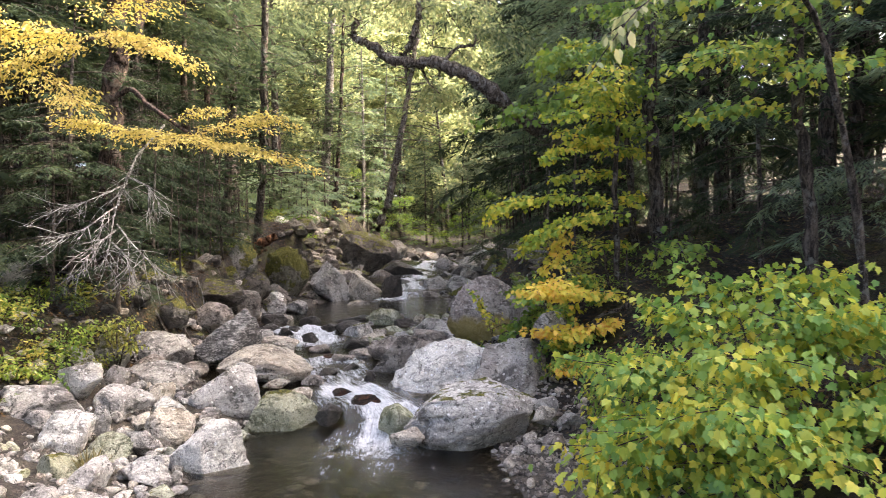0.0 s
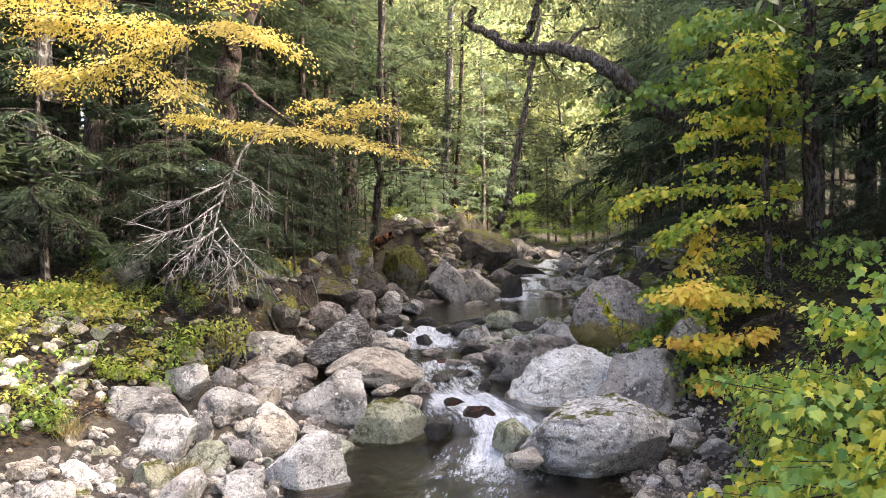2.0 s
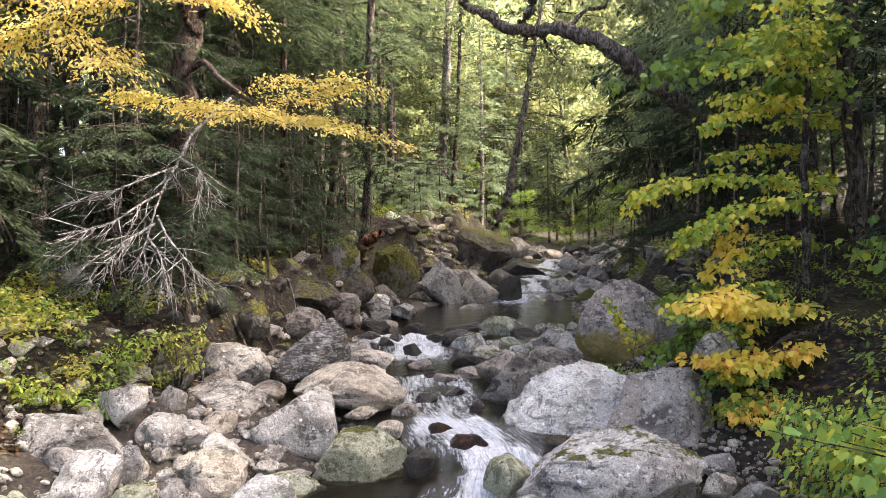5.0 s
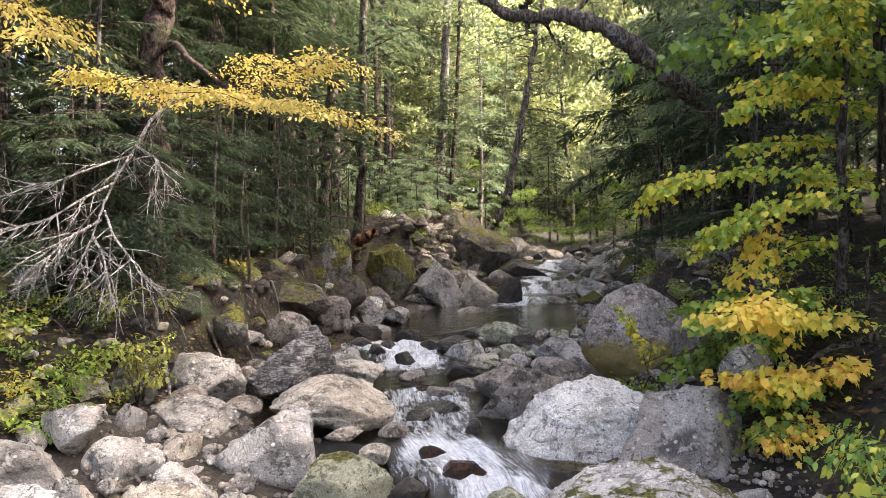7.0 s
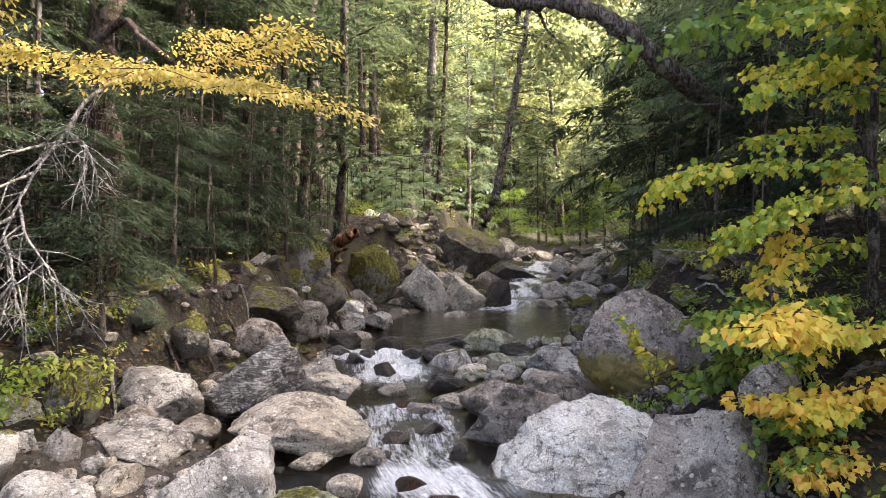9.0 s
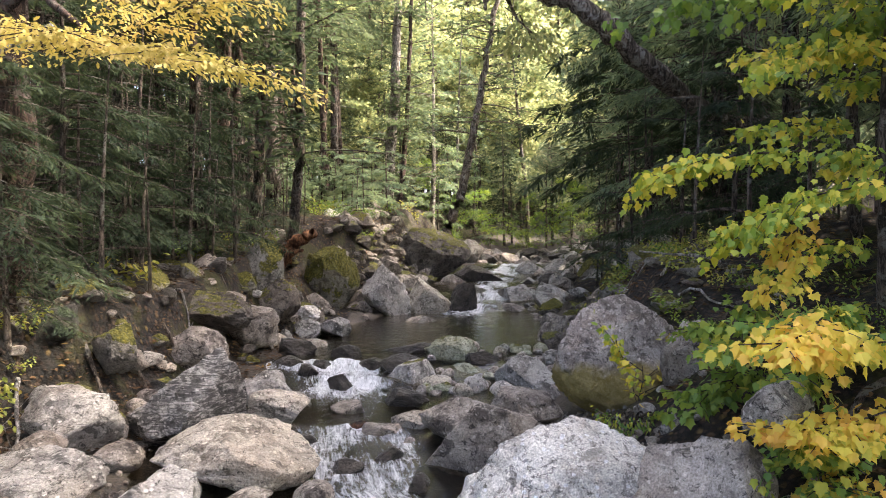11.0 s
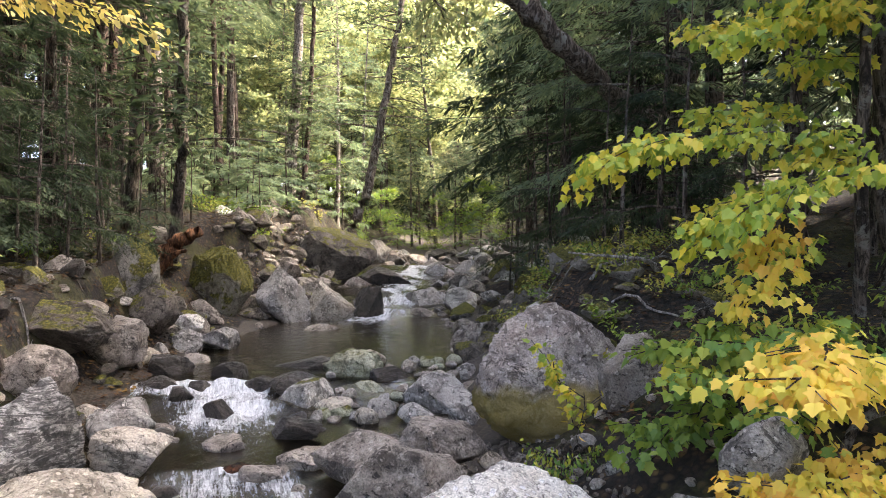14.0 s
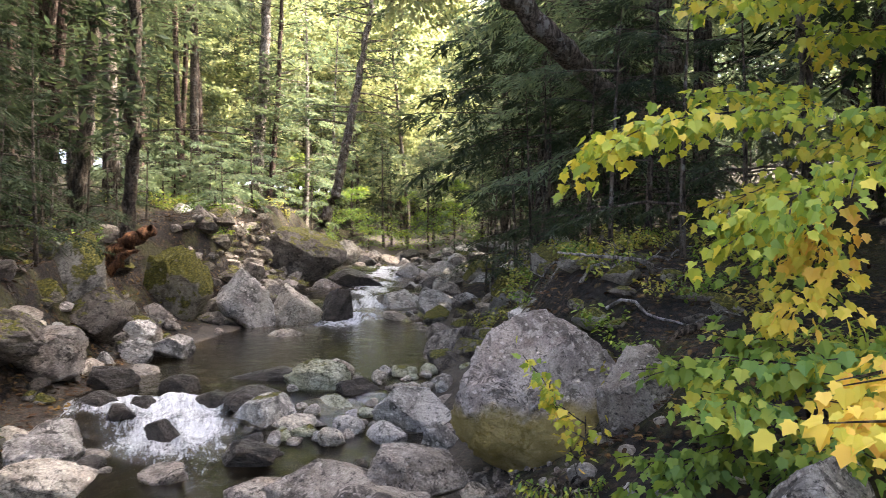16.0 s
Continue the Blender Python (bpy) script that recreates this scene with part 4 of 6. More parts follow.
# -- broadleaf trees and shrubs --
def broadleaf_meshes(seed, height, first, spread, limbs, leaves, size, mat_leaf, mat_bark, trunk_r, lean=(0, 0), shape="oval", flat=0.55, twig_wood=False):
    rng = np.random.default_rng(seed)
    wood, crown = Shape(), Shape()
    line = bent_line(rng, (0, 0, -0.3), (lean[0], lean[1], 1), height + 0.3, 12, 0.035)
    wood.add(*tube_points(line, np.linspace(trunk_r, trunk_r * 0.15, 13), 8))
    for k in range(limbs):
        u = rng.uniform(first, 0.98)
        core = np.array([np.interp(u * 12, np.arange(13), line[:, c]) for c in range(3)])
        a = rng.uniform(0, 6.28)
        ln = spread * rng.uniform(0.5, 1.1) * (1.1 - 0.55 * u)
        b = bent_line(rng, core, (math.cos(a), math.sin(a), rng.uniform(0.1, 0.7)), ln, 7, 0.12, 0.03)
        wood.add(*tube_points(b[::2], np.linspace(trunk_r * 0.3, 0.006, 8)[::2], 3))
        for j in range(5):
            s = rng.uniform(0.3, 1.0)
            c0 = np.array([np.interp(s * 7, np.arange(8), b[:, c]) for c in range(3)])
            a2 = a + rng.normal() * 0.9
            t = bent_line(rng, c0, (math.cos(a2), math.sin(a2), rng.uniform(-0.2, 0.4)), ln * rng.uniform(0.25, 0.5), 5, 0.14, 0.04)
            if twig_wood:
                wood.add(*tube_points(t, np.linspace(0.010, 0.003, 6), 3))
            n = leaves
            s2 = rng.uniform(0, 5, n)
            at = np.stack([np.interp(s2, np.arange(6), t[:, c]) for c in range(3)], -1) + rng.normal(size=(n, 3)) * np.array([1, 1, flat]) * ln * 0.10
            w = rng.normal(size=(n, 3)) * [1, 1, 0.4] - [0, 0, 0.45]
            up = np.array([0, 0, 1.0]) + rng.normal(size=(n, 3)) * 0.45
            sz = size * rng.uniform(0.6, 1.2, n)
            crown.add(*leaves_points(at, w, up, sz, sz * (0.95 if shape == "lobed" else 0.8), shape))
    return wood.mesh("trunk", mat_bark, True), crown.mesh("crown", mat_leaf)


def plant(name, meshes, label, category, group, m):
    ob = thing(name, label, category, group)
    part("trunk", meshes[0], ob)
    part("crown", meshes[1], ob)
    ob.matrix_basis = m
    return ob


def tree_at(x, y, turn=0.0, size=1.0, sink=0.0):
    return Matrix.Translation((x, y, height_at(x, y) - sink)) @ Matrix.Rotation(radians(turn), 4, "Z") @ Matrix.Scale(size, 4)


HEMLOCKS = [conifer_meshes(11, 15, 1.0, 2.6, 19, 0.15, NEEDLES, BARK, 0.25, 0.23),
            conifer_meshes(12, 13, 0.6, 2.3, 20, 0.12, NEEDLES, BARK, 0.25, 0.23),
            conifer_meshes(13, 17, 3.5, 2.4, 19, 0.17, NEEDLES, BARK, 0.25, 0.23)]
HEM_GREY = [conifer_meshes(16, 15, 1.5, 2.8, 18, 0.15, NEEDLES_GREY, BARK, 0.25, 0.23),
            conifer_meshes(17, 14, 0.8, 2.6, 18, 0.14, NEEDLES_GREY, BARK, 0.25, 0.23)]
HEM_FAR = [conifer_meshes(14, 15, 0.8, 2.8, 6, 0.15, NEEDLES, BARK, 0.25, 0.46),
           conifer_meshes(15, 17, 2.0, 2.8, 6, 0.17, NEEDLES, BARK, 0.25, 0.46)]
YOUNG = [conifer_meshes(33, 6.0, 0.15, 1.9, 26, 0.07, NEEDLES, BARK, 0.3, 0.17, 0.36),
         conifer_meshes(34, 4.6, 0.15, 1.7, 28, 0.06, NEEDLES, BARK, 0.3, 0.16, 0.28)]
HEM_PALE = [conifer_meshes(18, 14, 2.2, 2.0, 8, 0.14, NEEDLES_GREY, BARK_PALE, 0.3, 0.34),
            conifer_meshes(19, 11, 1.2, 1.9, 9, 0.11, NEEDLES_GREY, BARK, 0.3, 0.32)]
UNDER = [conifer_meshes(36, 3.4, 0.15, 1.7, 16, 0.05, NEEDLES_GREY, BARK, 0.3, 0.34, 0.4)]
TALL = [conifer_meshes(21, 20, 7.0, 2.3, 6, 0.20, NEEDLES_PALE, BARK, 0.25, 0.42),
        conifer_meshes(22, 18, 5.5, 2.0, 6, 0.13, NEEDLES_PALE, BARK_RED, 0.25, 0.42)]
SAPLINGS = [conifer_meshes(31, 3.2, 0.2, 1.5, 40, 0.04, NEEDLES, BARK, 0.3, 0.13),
            conifer_meshes(32, 2.2, 0.1, 1.2, 40, 0.03, NEEDLES, BARK, 0.3, 0.12)]
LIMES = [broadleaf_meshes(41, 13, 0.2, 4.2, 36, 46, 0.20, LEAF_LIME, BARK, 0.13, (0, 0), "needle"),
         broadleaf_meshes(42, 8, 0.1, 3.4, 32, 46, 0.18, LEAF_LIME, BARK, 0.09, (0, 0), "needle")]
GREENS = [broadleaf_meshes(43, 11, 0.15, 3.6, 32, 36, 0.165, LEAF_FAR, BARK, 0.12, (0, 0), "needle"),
          broadleaf_meshes(44, 5, 0.08, 2.6, 26, 30, 0.13, LEAF_GREEN, BARK, 0.06, (0, 0), "needle")]
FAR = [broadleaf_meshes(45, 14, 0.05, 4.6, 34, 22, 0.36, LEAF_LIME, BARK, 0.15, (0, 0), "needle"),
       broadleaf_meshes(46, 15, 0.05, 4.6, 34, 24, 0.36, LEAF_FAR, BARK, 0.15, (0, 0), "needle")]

HEM_LABEL = "dark green hemlock with drooping feathery boughs"
TALL_LABEL = "tall straight conifer with a bare lower trunk"
LIME_LABEL = "yellow-green broadleaf tree lit from behind by the sun"
GREEN_LABEL = "green broadleaf tree on the wooded slope"


def forest():
    rng = random.Random(5)

    def put(kinds, name, label, cat, group, x, y, s=None):
        plant(name, kinds[rng.randrange(len(kinds))], label, cat, group, tree_at(x, y, rng.uniform(0, 360), s or rng.uniform(0.85, 1.15)))

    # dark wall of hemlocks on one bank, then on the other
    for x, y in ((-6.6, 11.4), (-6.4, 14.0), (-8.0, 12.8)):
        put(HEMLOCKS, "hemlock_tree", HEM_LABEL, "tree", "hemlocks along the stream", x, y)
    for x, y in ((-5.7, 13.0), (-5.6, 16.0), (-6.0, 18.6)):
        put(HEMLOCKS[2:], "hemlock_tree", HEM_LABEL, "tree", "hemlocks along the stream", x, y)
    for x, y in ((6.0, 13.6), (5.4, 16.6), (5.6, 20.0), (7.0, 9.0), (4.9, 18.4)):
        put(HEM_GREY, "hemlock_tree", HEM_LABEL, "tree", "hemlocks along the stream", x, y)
    for x, y in ((-9.4, 9.6), (-10.5, 12.0), (-12.5, 15.0), (-13.0, 10.0),
                 (7.2, 15.2), (8.0, 12.0), (9.0, 18.0), (7.6, 23.5), (5.3, 22.4), (5.6, 24.8), (6.6, 26.8), (8.0, 29.5), (4.8, 23.4), (5.6, 30.6), (10.0, 12.0), (11.0, 16.0),
                 # these two are added out of view to keep sun off the near stones
                 (10.8, 7.4), (9.2, 2.6)):
        put(HEM_FAR, "hemlock_tree", HEM_LABEL, "tree", "hemlocks deeper in the woods", x, y)
    # shade trees, added mostly out of view to block sun from stones and maple
    for x, y in ((7.8, 5.8), (8.8, 7.8), (7.0, 11.2), (9.8, 5.0), (10.2, 9.4)):
        put(HEM_FAR, "hemlock_tree", HEM_LABEL, "tree", "hemlocks deeper in the woods", x, y, 0.92)
    # tall bare trunks between them
    for k in range(38):
        x, y = rng.uniform(-24, -5), rng.uniform(20, 52)
        put(TALL, "conifer_tree", TALL_LABEL, "tree", "tall conifers in the forest", x, y)
    for x, y in ((-5.0, 17.6), (-6.2, 18.8), (-5.6, 21.4), (-7.4, 17.0), (-8.2, 20.0), (-6.8, 22.6), (-9.0, 23.0), (-5.2, 24.0), (-10.4, 19.0), (-7.8, 25.2), (-9.8, 26.6), (-5.8, 27.6), (-11.6, 23.4), (-8.6, 29.0), (-8.9, 16.2), (-11.0, 16.6), (-4.8, 29.6), (-6.6, 31.6)):
        put(TALL, "conifer_tree", TALL_LABEL, "tree", "tall conifers in the forest", x, y, rng.uniform(0.75, 1.0))
    for k in range(10):
        x, y = rng.uniform(9, 24), rng.uniform(20, 50)
        put(HEM_FAR, "hemlock_tree", HEM_LABEL, "tree", "hemlocks in the forest", x, y)
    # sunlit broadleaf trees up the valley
    # hemlocks with the brightened needles, sunlight put into their colour
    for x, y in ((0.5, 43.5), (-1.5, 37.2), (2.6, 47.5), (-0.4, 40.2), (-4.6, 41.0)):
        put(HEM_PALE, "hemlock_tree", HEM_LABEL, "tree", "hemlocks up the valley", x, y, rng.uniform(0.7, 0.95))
    for x, y in ((4.5, 41.5), (8.5, 40.0), (6.5, 45.0), (10.5, 44.0), (3.6, 36.4), (6.0, 36.8), (8.2, 34.0)):
        put(GREENS, "broadleaf_tree", GREEN_LABEL, "tree", "green trees up the valley", x, y, rng.uniform(0.45, 0.6))
    for x, y in ((-14.0, 18.0), (-15.5, 22.5), (-17.0, 14.5), (-14.5, 27.0), (-18.5, 19.0), (-16.0, 32.0), (-12.5, 31.0), (-19.5, 26.0), (-17.5, 37.0), (-13.0, 36.5)):
        put(HEM_FAR, "hemlock_tree", HEM_LABEL, "tree", "hemlocks deeper in the woods", x, y)
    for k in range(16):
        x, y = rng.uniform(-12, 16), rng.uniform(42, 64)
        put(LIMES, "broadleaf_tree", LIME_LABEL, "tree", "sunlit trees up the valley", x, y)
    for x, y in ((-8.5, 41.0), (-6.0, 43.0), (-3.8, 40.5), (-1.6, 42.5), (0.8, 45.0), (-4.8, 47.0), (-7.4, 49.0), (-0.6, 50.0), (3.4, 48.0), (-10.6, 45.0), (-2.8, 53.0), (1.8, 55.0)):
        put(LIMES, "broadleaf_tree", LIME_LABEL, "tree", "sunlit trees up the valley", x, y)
    for x, y in ((-5.6, 37.0), (-3.0, 38.0), (-0.6, 39.6), (2.0, 41.0), (4.6, 43.0), (-8.0, 38.0), (-1.8, 44.0), (-10.0, 36.0), (-6.8, 34.8), (6.8, 39.0), (0.6, 48.0), (-4.4, 44.5)):
        put(HEM_FAR, "young_hemlock_tree", "young hemlock in the shade up the valley", "tree", "young hemlocks up the valley", x, y, rng.uniform(0.28, 0.42))
    for x, y in ((5.5, 28.0), (7.5, 31.0), (4.6, 36.0), (9.5, 27.0), (8.0, 36.0), (2.5, 43.0), (6.0, 33.0), (-1.5, 39.0), (0.5, 37.0), (3.0, 39.5), (10.0, 32.0)):
        put(GREENS, "broadleaf_tree", GREEN_LABEL, "tree", "green trees up the valley", x, y, rng.uniform(0.5, 0.75))
    for x, y in ((-2.6, 28.5), (-3.6, 30.0), (-2.0, 33.0), (-4.6, 27.5), (-5.6, 30.5), (-3.4, 34.0), (-6.8, 29.0), (-1.2, 36.0), (-5.0, 33.5), (-7.5, 33.0), (1.2, 38.5), (4.2, 33.0), (-5.4, 25.4)):
        put(UNDER, "hemlock_sapling", "soft green hemlock sapling beside the upper stream", "sapling", "saplings beside the upper stream", x, y, rng.uniform(0.45, 0.85))
    for k in range(18):
        put(UNDER, "hemlock_sapling", "soft green hemlock sapling above the talus", "sapling", "saplings above the talus", rng.uniform(-5.2, -2.7), rng.uniform(22.8, 31), rng.uniform(0.35, 0.65))
    # unseen woods added behind the open stretch of stream to cut frontal skylight
    for x, y in ((-9, -12), (-4.5, -15), (0.5, -17), (5, -14.5), (9.5, -12), (-7, -20), (-1.5, -23), (4, -21), (9, -19), (-13, -16), (14, -15), (-12, -25), (12, -26)):
        put(FAR, "broadleaf_tree", "unseen broadleaf tree added downstream to block low skylight", "tree", "trees downstream", x, y)
    # the wooded hillside that closes the valley
    for k in range(84):
        x, y = rng.uniform(-55, 55), rng.uniform(52, 95)
        put(FAR, "broadleaf_tree", "autumn broadleaf tree on the far wooded hillside", "tree", "trees on the far hillside", x, y, rng.uniform(1.0, 1.35))
    for k in range(30):
        x, y = rng.uniform(-16, 14), rng.uniform(60, 80)
        put(FAR[:1], "broadleaf_tree", "pale yellow-green broadleaf tree on the far sunny hillside", "tree", "trees on the far hillside", x, y, rng.uniform(1.5, 1.9))
    for k in range(24):
        x, y = rng.choice((-1, 1)) * rng.uniform(16, 40), rng.uniform(-2, 50)
        put(FAR, "broadleaf_tree", "autumn broadleaf tree deep in the woods", "tree", "trees deep in the woods", x, y)
    for x, y, s in ((-4.6, 10.7, 0.8), (-5.3, 11.4, 0.9), (-4.6, 12.6, 0.75), (-5.4, 13.4, 0.9), (-4.7, 14.4, 0.7), (-4.9, 15.2, 0.8), (-4.5, 16.8, 0.65), (-5.3, 17.2, 0.8), (-6.4, 10.2, 0.9), (-7.4, 10.2, 1.0), (-8.4, 9.3, 1.0), (-5.0, 16.2, 0.5), (-5.6, 15.4, 0.7), (-5.0, 18.6, 0.4), (-5.8, 20.4, 0.5), (-6.6, 17.8, 0.6),
                    (4.3, 13.6, 0.6), (4.1, 15.6, 0.7), (4.6, 17.6, 0.9), (5.0, 19.5, 0.8), (5.2, 9.8, 0.7), (-3.95, 10.7, 0.45), (-4.7, 10.3, 0.5)):
        put(YOUNG, "young_hemlock_tree", "young hemlock with dense feathery boughs at the wood's edge", "tree", "young hemlocks", x, y, s)
    # saplings on the forest floor
    for x, y in ((-4.0, 12.4), (-4.1, 13.6), (-3.95, 14.8), (-4.1, 15.9), (-4.0, 17.2), (-4.4, 18.4), (-4.3, 11.6), (-4.5, 12.9), (-4.5, 14.2), (-4.4, 15.3), (-4.5, 16.5), (-3.8, 16.4), (-3.75, 13.1), (-3.8, 15.3), (-4.6, 17.9), (-5.2, 12.2), (-5.3, 14.0), (-5.4, 16.0), (3.4, 13.2), (3.2, 14.6), (3.5, 16.2), (3.9, 18.0), (4.3, 20.6), (3.3, 19.6), (3.0, 17.4), (3.6, 21.6),
                 (-4.0, 20.4), (-4.4, 21.2), (-3.9, 22.0), (-4.7, 20.0), (-4.5, 22.6), (-5.0, 21.0), (-4.2, 19.4)):
        put(SAPLINGS, "hemlock_sapling", "small dark green hemlock sapling on the forest floor", "sapling", "hemlock saplings", x, y, 0.9)
    for k in range(60):
        left = rng.random() < 0.6
        x, y = (rng.uniform(-9, -4.6), rng.uniform(10.5, 26)) if left else (rng.uniform(3.0, 7), rng.uniform(11.5, 26))
        put(SAPLINGS, "hemlock_sapling", "small dark green hemlock sapling on the forest floor", "sapling", "hemlock saplings", x, y)


forest()


# ---- single trees and boughs that frame the stream ----
def smooth_line(pts, n):
    pts = np.array(pts, float)
    t, tt = np.linspace(0, 1, len(pts)), np.linspace(0, 1, n)
    line = np.stack([np.interp(tt, t, pts[:, c]) for c in range(3)], -1)
    for _ in range(3):
        line[1:-1] = (line[:-2] + 2 * line[1:-1] + line[2:]) / 4
    return line


def wood_tube(shape, pts, r0, r1, seed=1, sides=9, knobs=0.10):
    n = max(8, 6 * len(pts))
    line = smooth_line(pts, n)
    rng = np.random.default_rng(seed)
    line[1:-1] += rng.normal(size=(n - 2, 3)) * r1 * 0.35
    v, f = tube_points(line, np.linspace(r0, r1, n) * (1 + knobs * rng.normal(size=n)), sides)
    shape.add(v, f)
    return line


def leaf_mesh(shape, mat, fold):
    at = np.zeros((1, 3))
    v, f = leaves_points(at, np.array([[0, 1.0, 0]]), np.array([[0, 0, 1.0]]), np.ones(1), np.ones(1) * (0.95 if shape == "lobed" else 0.75), shape, fold)
    return mesh_from("leaf", v, f, mat)


class Bough:
    """Wood and leaves of one leafy thing, gathered spray by spray."""

    def __init__(self, seed):
        self.rng = np.random.default_rng(seed)
        self.wood = Shape()
        self.at, self.way, self.up, self.size = [], [], [], []

    def stem(self, pts, r0, r1, sides=7):
        return wood_tube(self.wood, pts, r0, r1, len(self.at) + 3, sides)

    def leaves(self, line, count, reach, size, droop=0.5, layer=0.3):
        """Leaves spread flat to both sides of a line, hanging a little."""
        rng, n = self.rng, len(line)
        t = rng.uniform(0.05, 1, count)
        at = np.stack([np.interp(t * (n - 1), np.arange(n), line[:, c]) for c in range(3)], -1)
        d = unit(line[-1] - line[0])
        side = unit(np.cross(d, [0, 0, 1.0]))
        off = rng.normal(size=count) * 0.55
        wide = reach * (0.35 + 0.65 * np.sin(np.clip(t, 0, 1) * 2.6))
        at = at + side * (off * wide)[:, None] + rng.normal(size=(count, 3)) * [reach * 0.15, reach * 0.15, reach * layer * 0.75]
        at[:, 2] -= np.abs(off) * reach * 0.15
        way = d * 0.5 + side * (np.sign(off) * rng.uniform(0.1, 1, count))[:, None] + rng.normal(size=(count, 3)) * 0.35
        way[:, 2] -= droop * rng.uniform(0.4, 2.2, count)
        self.at.append(at)
        self.way.append(way)
        self.up.append(np.array([0, 0, 1.0]) + rng.normal(size=(count, 3)) * 0.4)
        self.size.append(size * rng.uniform(0.55, 1.15, count))

    def spray(self, pts, count, reach, size, r=0.012, twigs=8, droop=0.5, bare=False, layer=0.3):
        line = self.stem(pts, r, 0.003, 5)
        n = len(line)
        rng = self.rng
        for k in range(twigs):
            i = int(rng.uniform(0.15, 0.95) * (n - 1))
            d = unit(line[min(i + 2, n - 1)] - line[max(i - 2, 0)])
            s = unit(np.cross(d, [0, 0, 1.0])) * rng.choice([-1, 1])
            t = bent_line(rng, line[i], d * 0.7 + s * rng.uniform(0.5, 1.1) + [0, 0, rng.normal() * 0.06], reach * rng.uniform(0.5, 1.1), 5, 0.07, 0.03)
            if not bare:
                self.wood.add(*tube_points(t, np.linspace(0.005, 0.002, 6), 4))
            self.leaves(t, max(1, int(count * 0.6 / twigs)), reach * 0.35, size, droop, layer)
        self.leaves(line, int(count * 0.4), reach * 0.6, size, droop, layer)

    def finish(self, name, label, category, mat_leaf, mat_wood, shape="lobed", singles=200, group=""):
        ob = thing(name, label, category, group)
        part("wood", self.wood.mesh("wood", mat_wood, True), ob)
        at, way, up, size = (np.concatenate(a) for a in (self.at, self.way, self.up, self.size))
        kinds = [leaf_mesh(shape, mat_leaf, f) for f in (0.05, 0.18, 0.32, -0.1)]
        near = np.argsort(np.hypot(at[:, 0] - 0.1, at[:, 1] - 6.5))[:singles]
        for j, i in enumerate(near):
            y = Vector(way[i]).normalized()
            x = y.cross(Vector(up[i])).normalized()
            m = Matrix((x, y, x.cross(y))).transposed().to_4x4()
            lf = part("leaf", kinds[j % 4], ob)
            lf.matrix_basis = Matrix.Translation(at[i]) @ m @ Matrix.Scale(float(size[i]), 4)
        rest = np.ones(len(at), bool)
        rest[near] = False
        if rest.any():
            sh = Shape()
            sh.add(*leaves_points(at[rest], way[rest], up[rest], size[rest], size[rest] * (0.95 if shape == "lobed" else 0.75), shape, 0.15))
            part("foliage", sh.mesh("foliage", mat_leaf), ob, kind="stuff")
        return ob


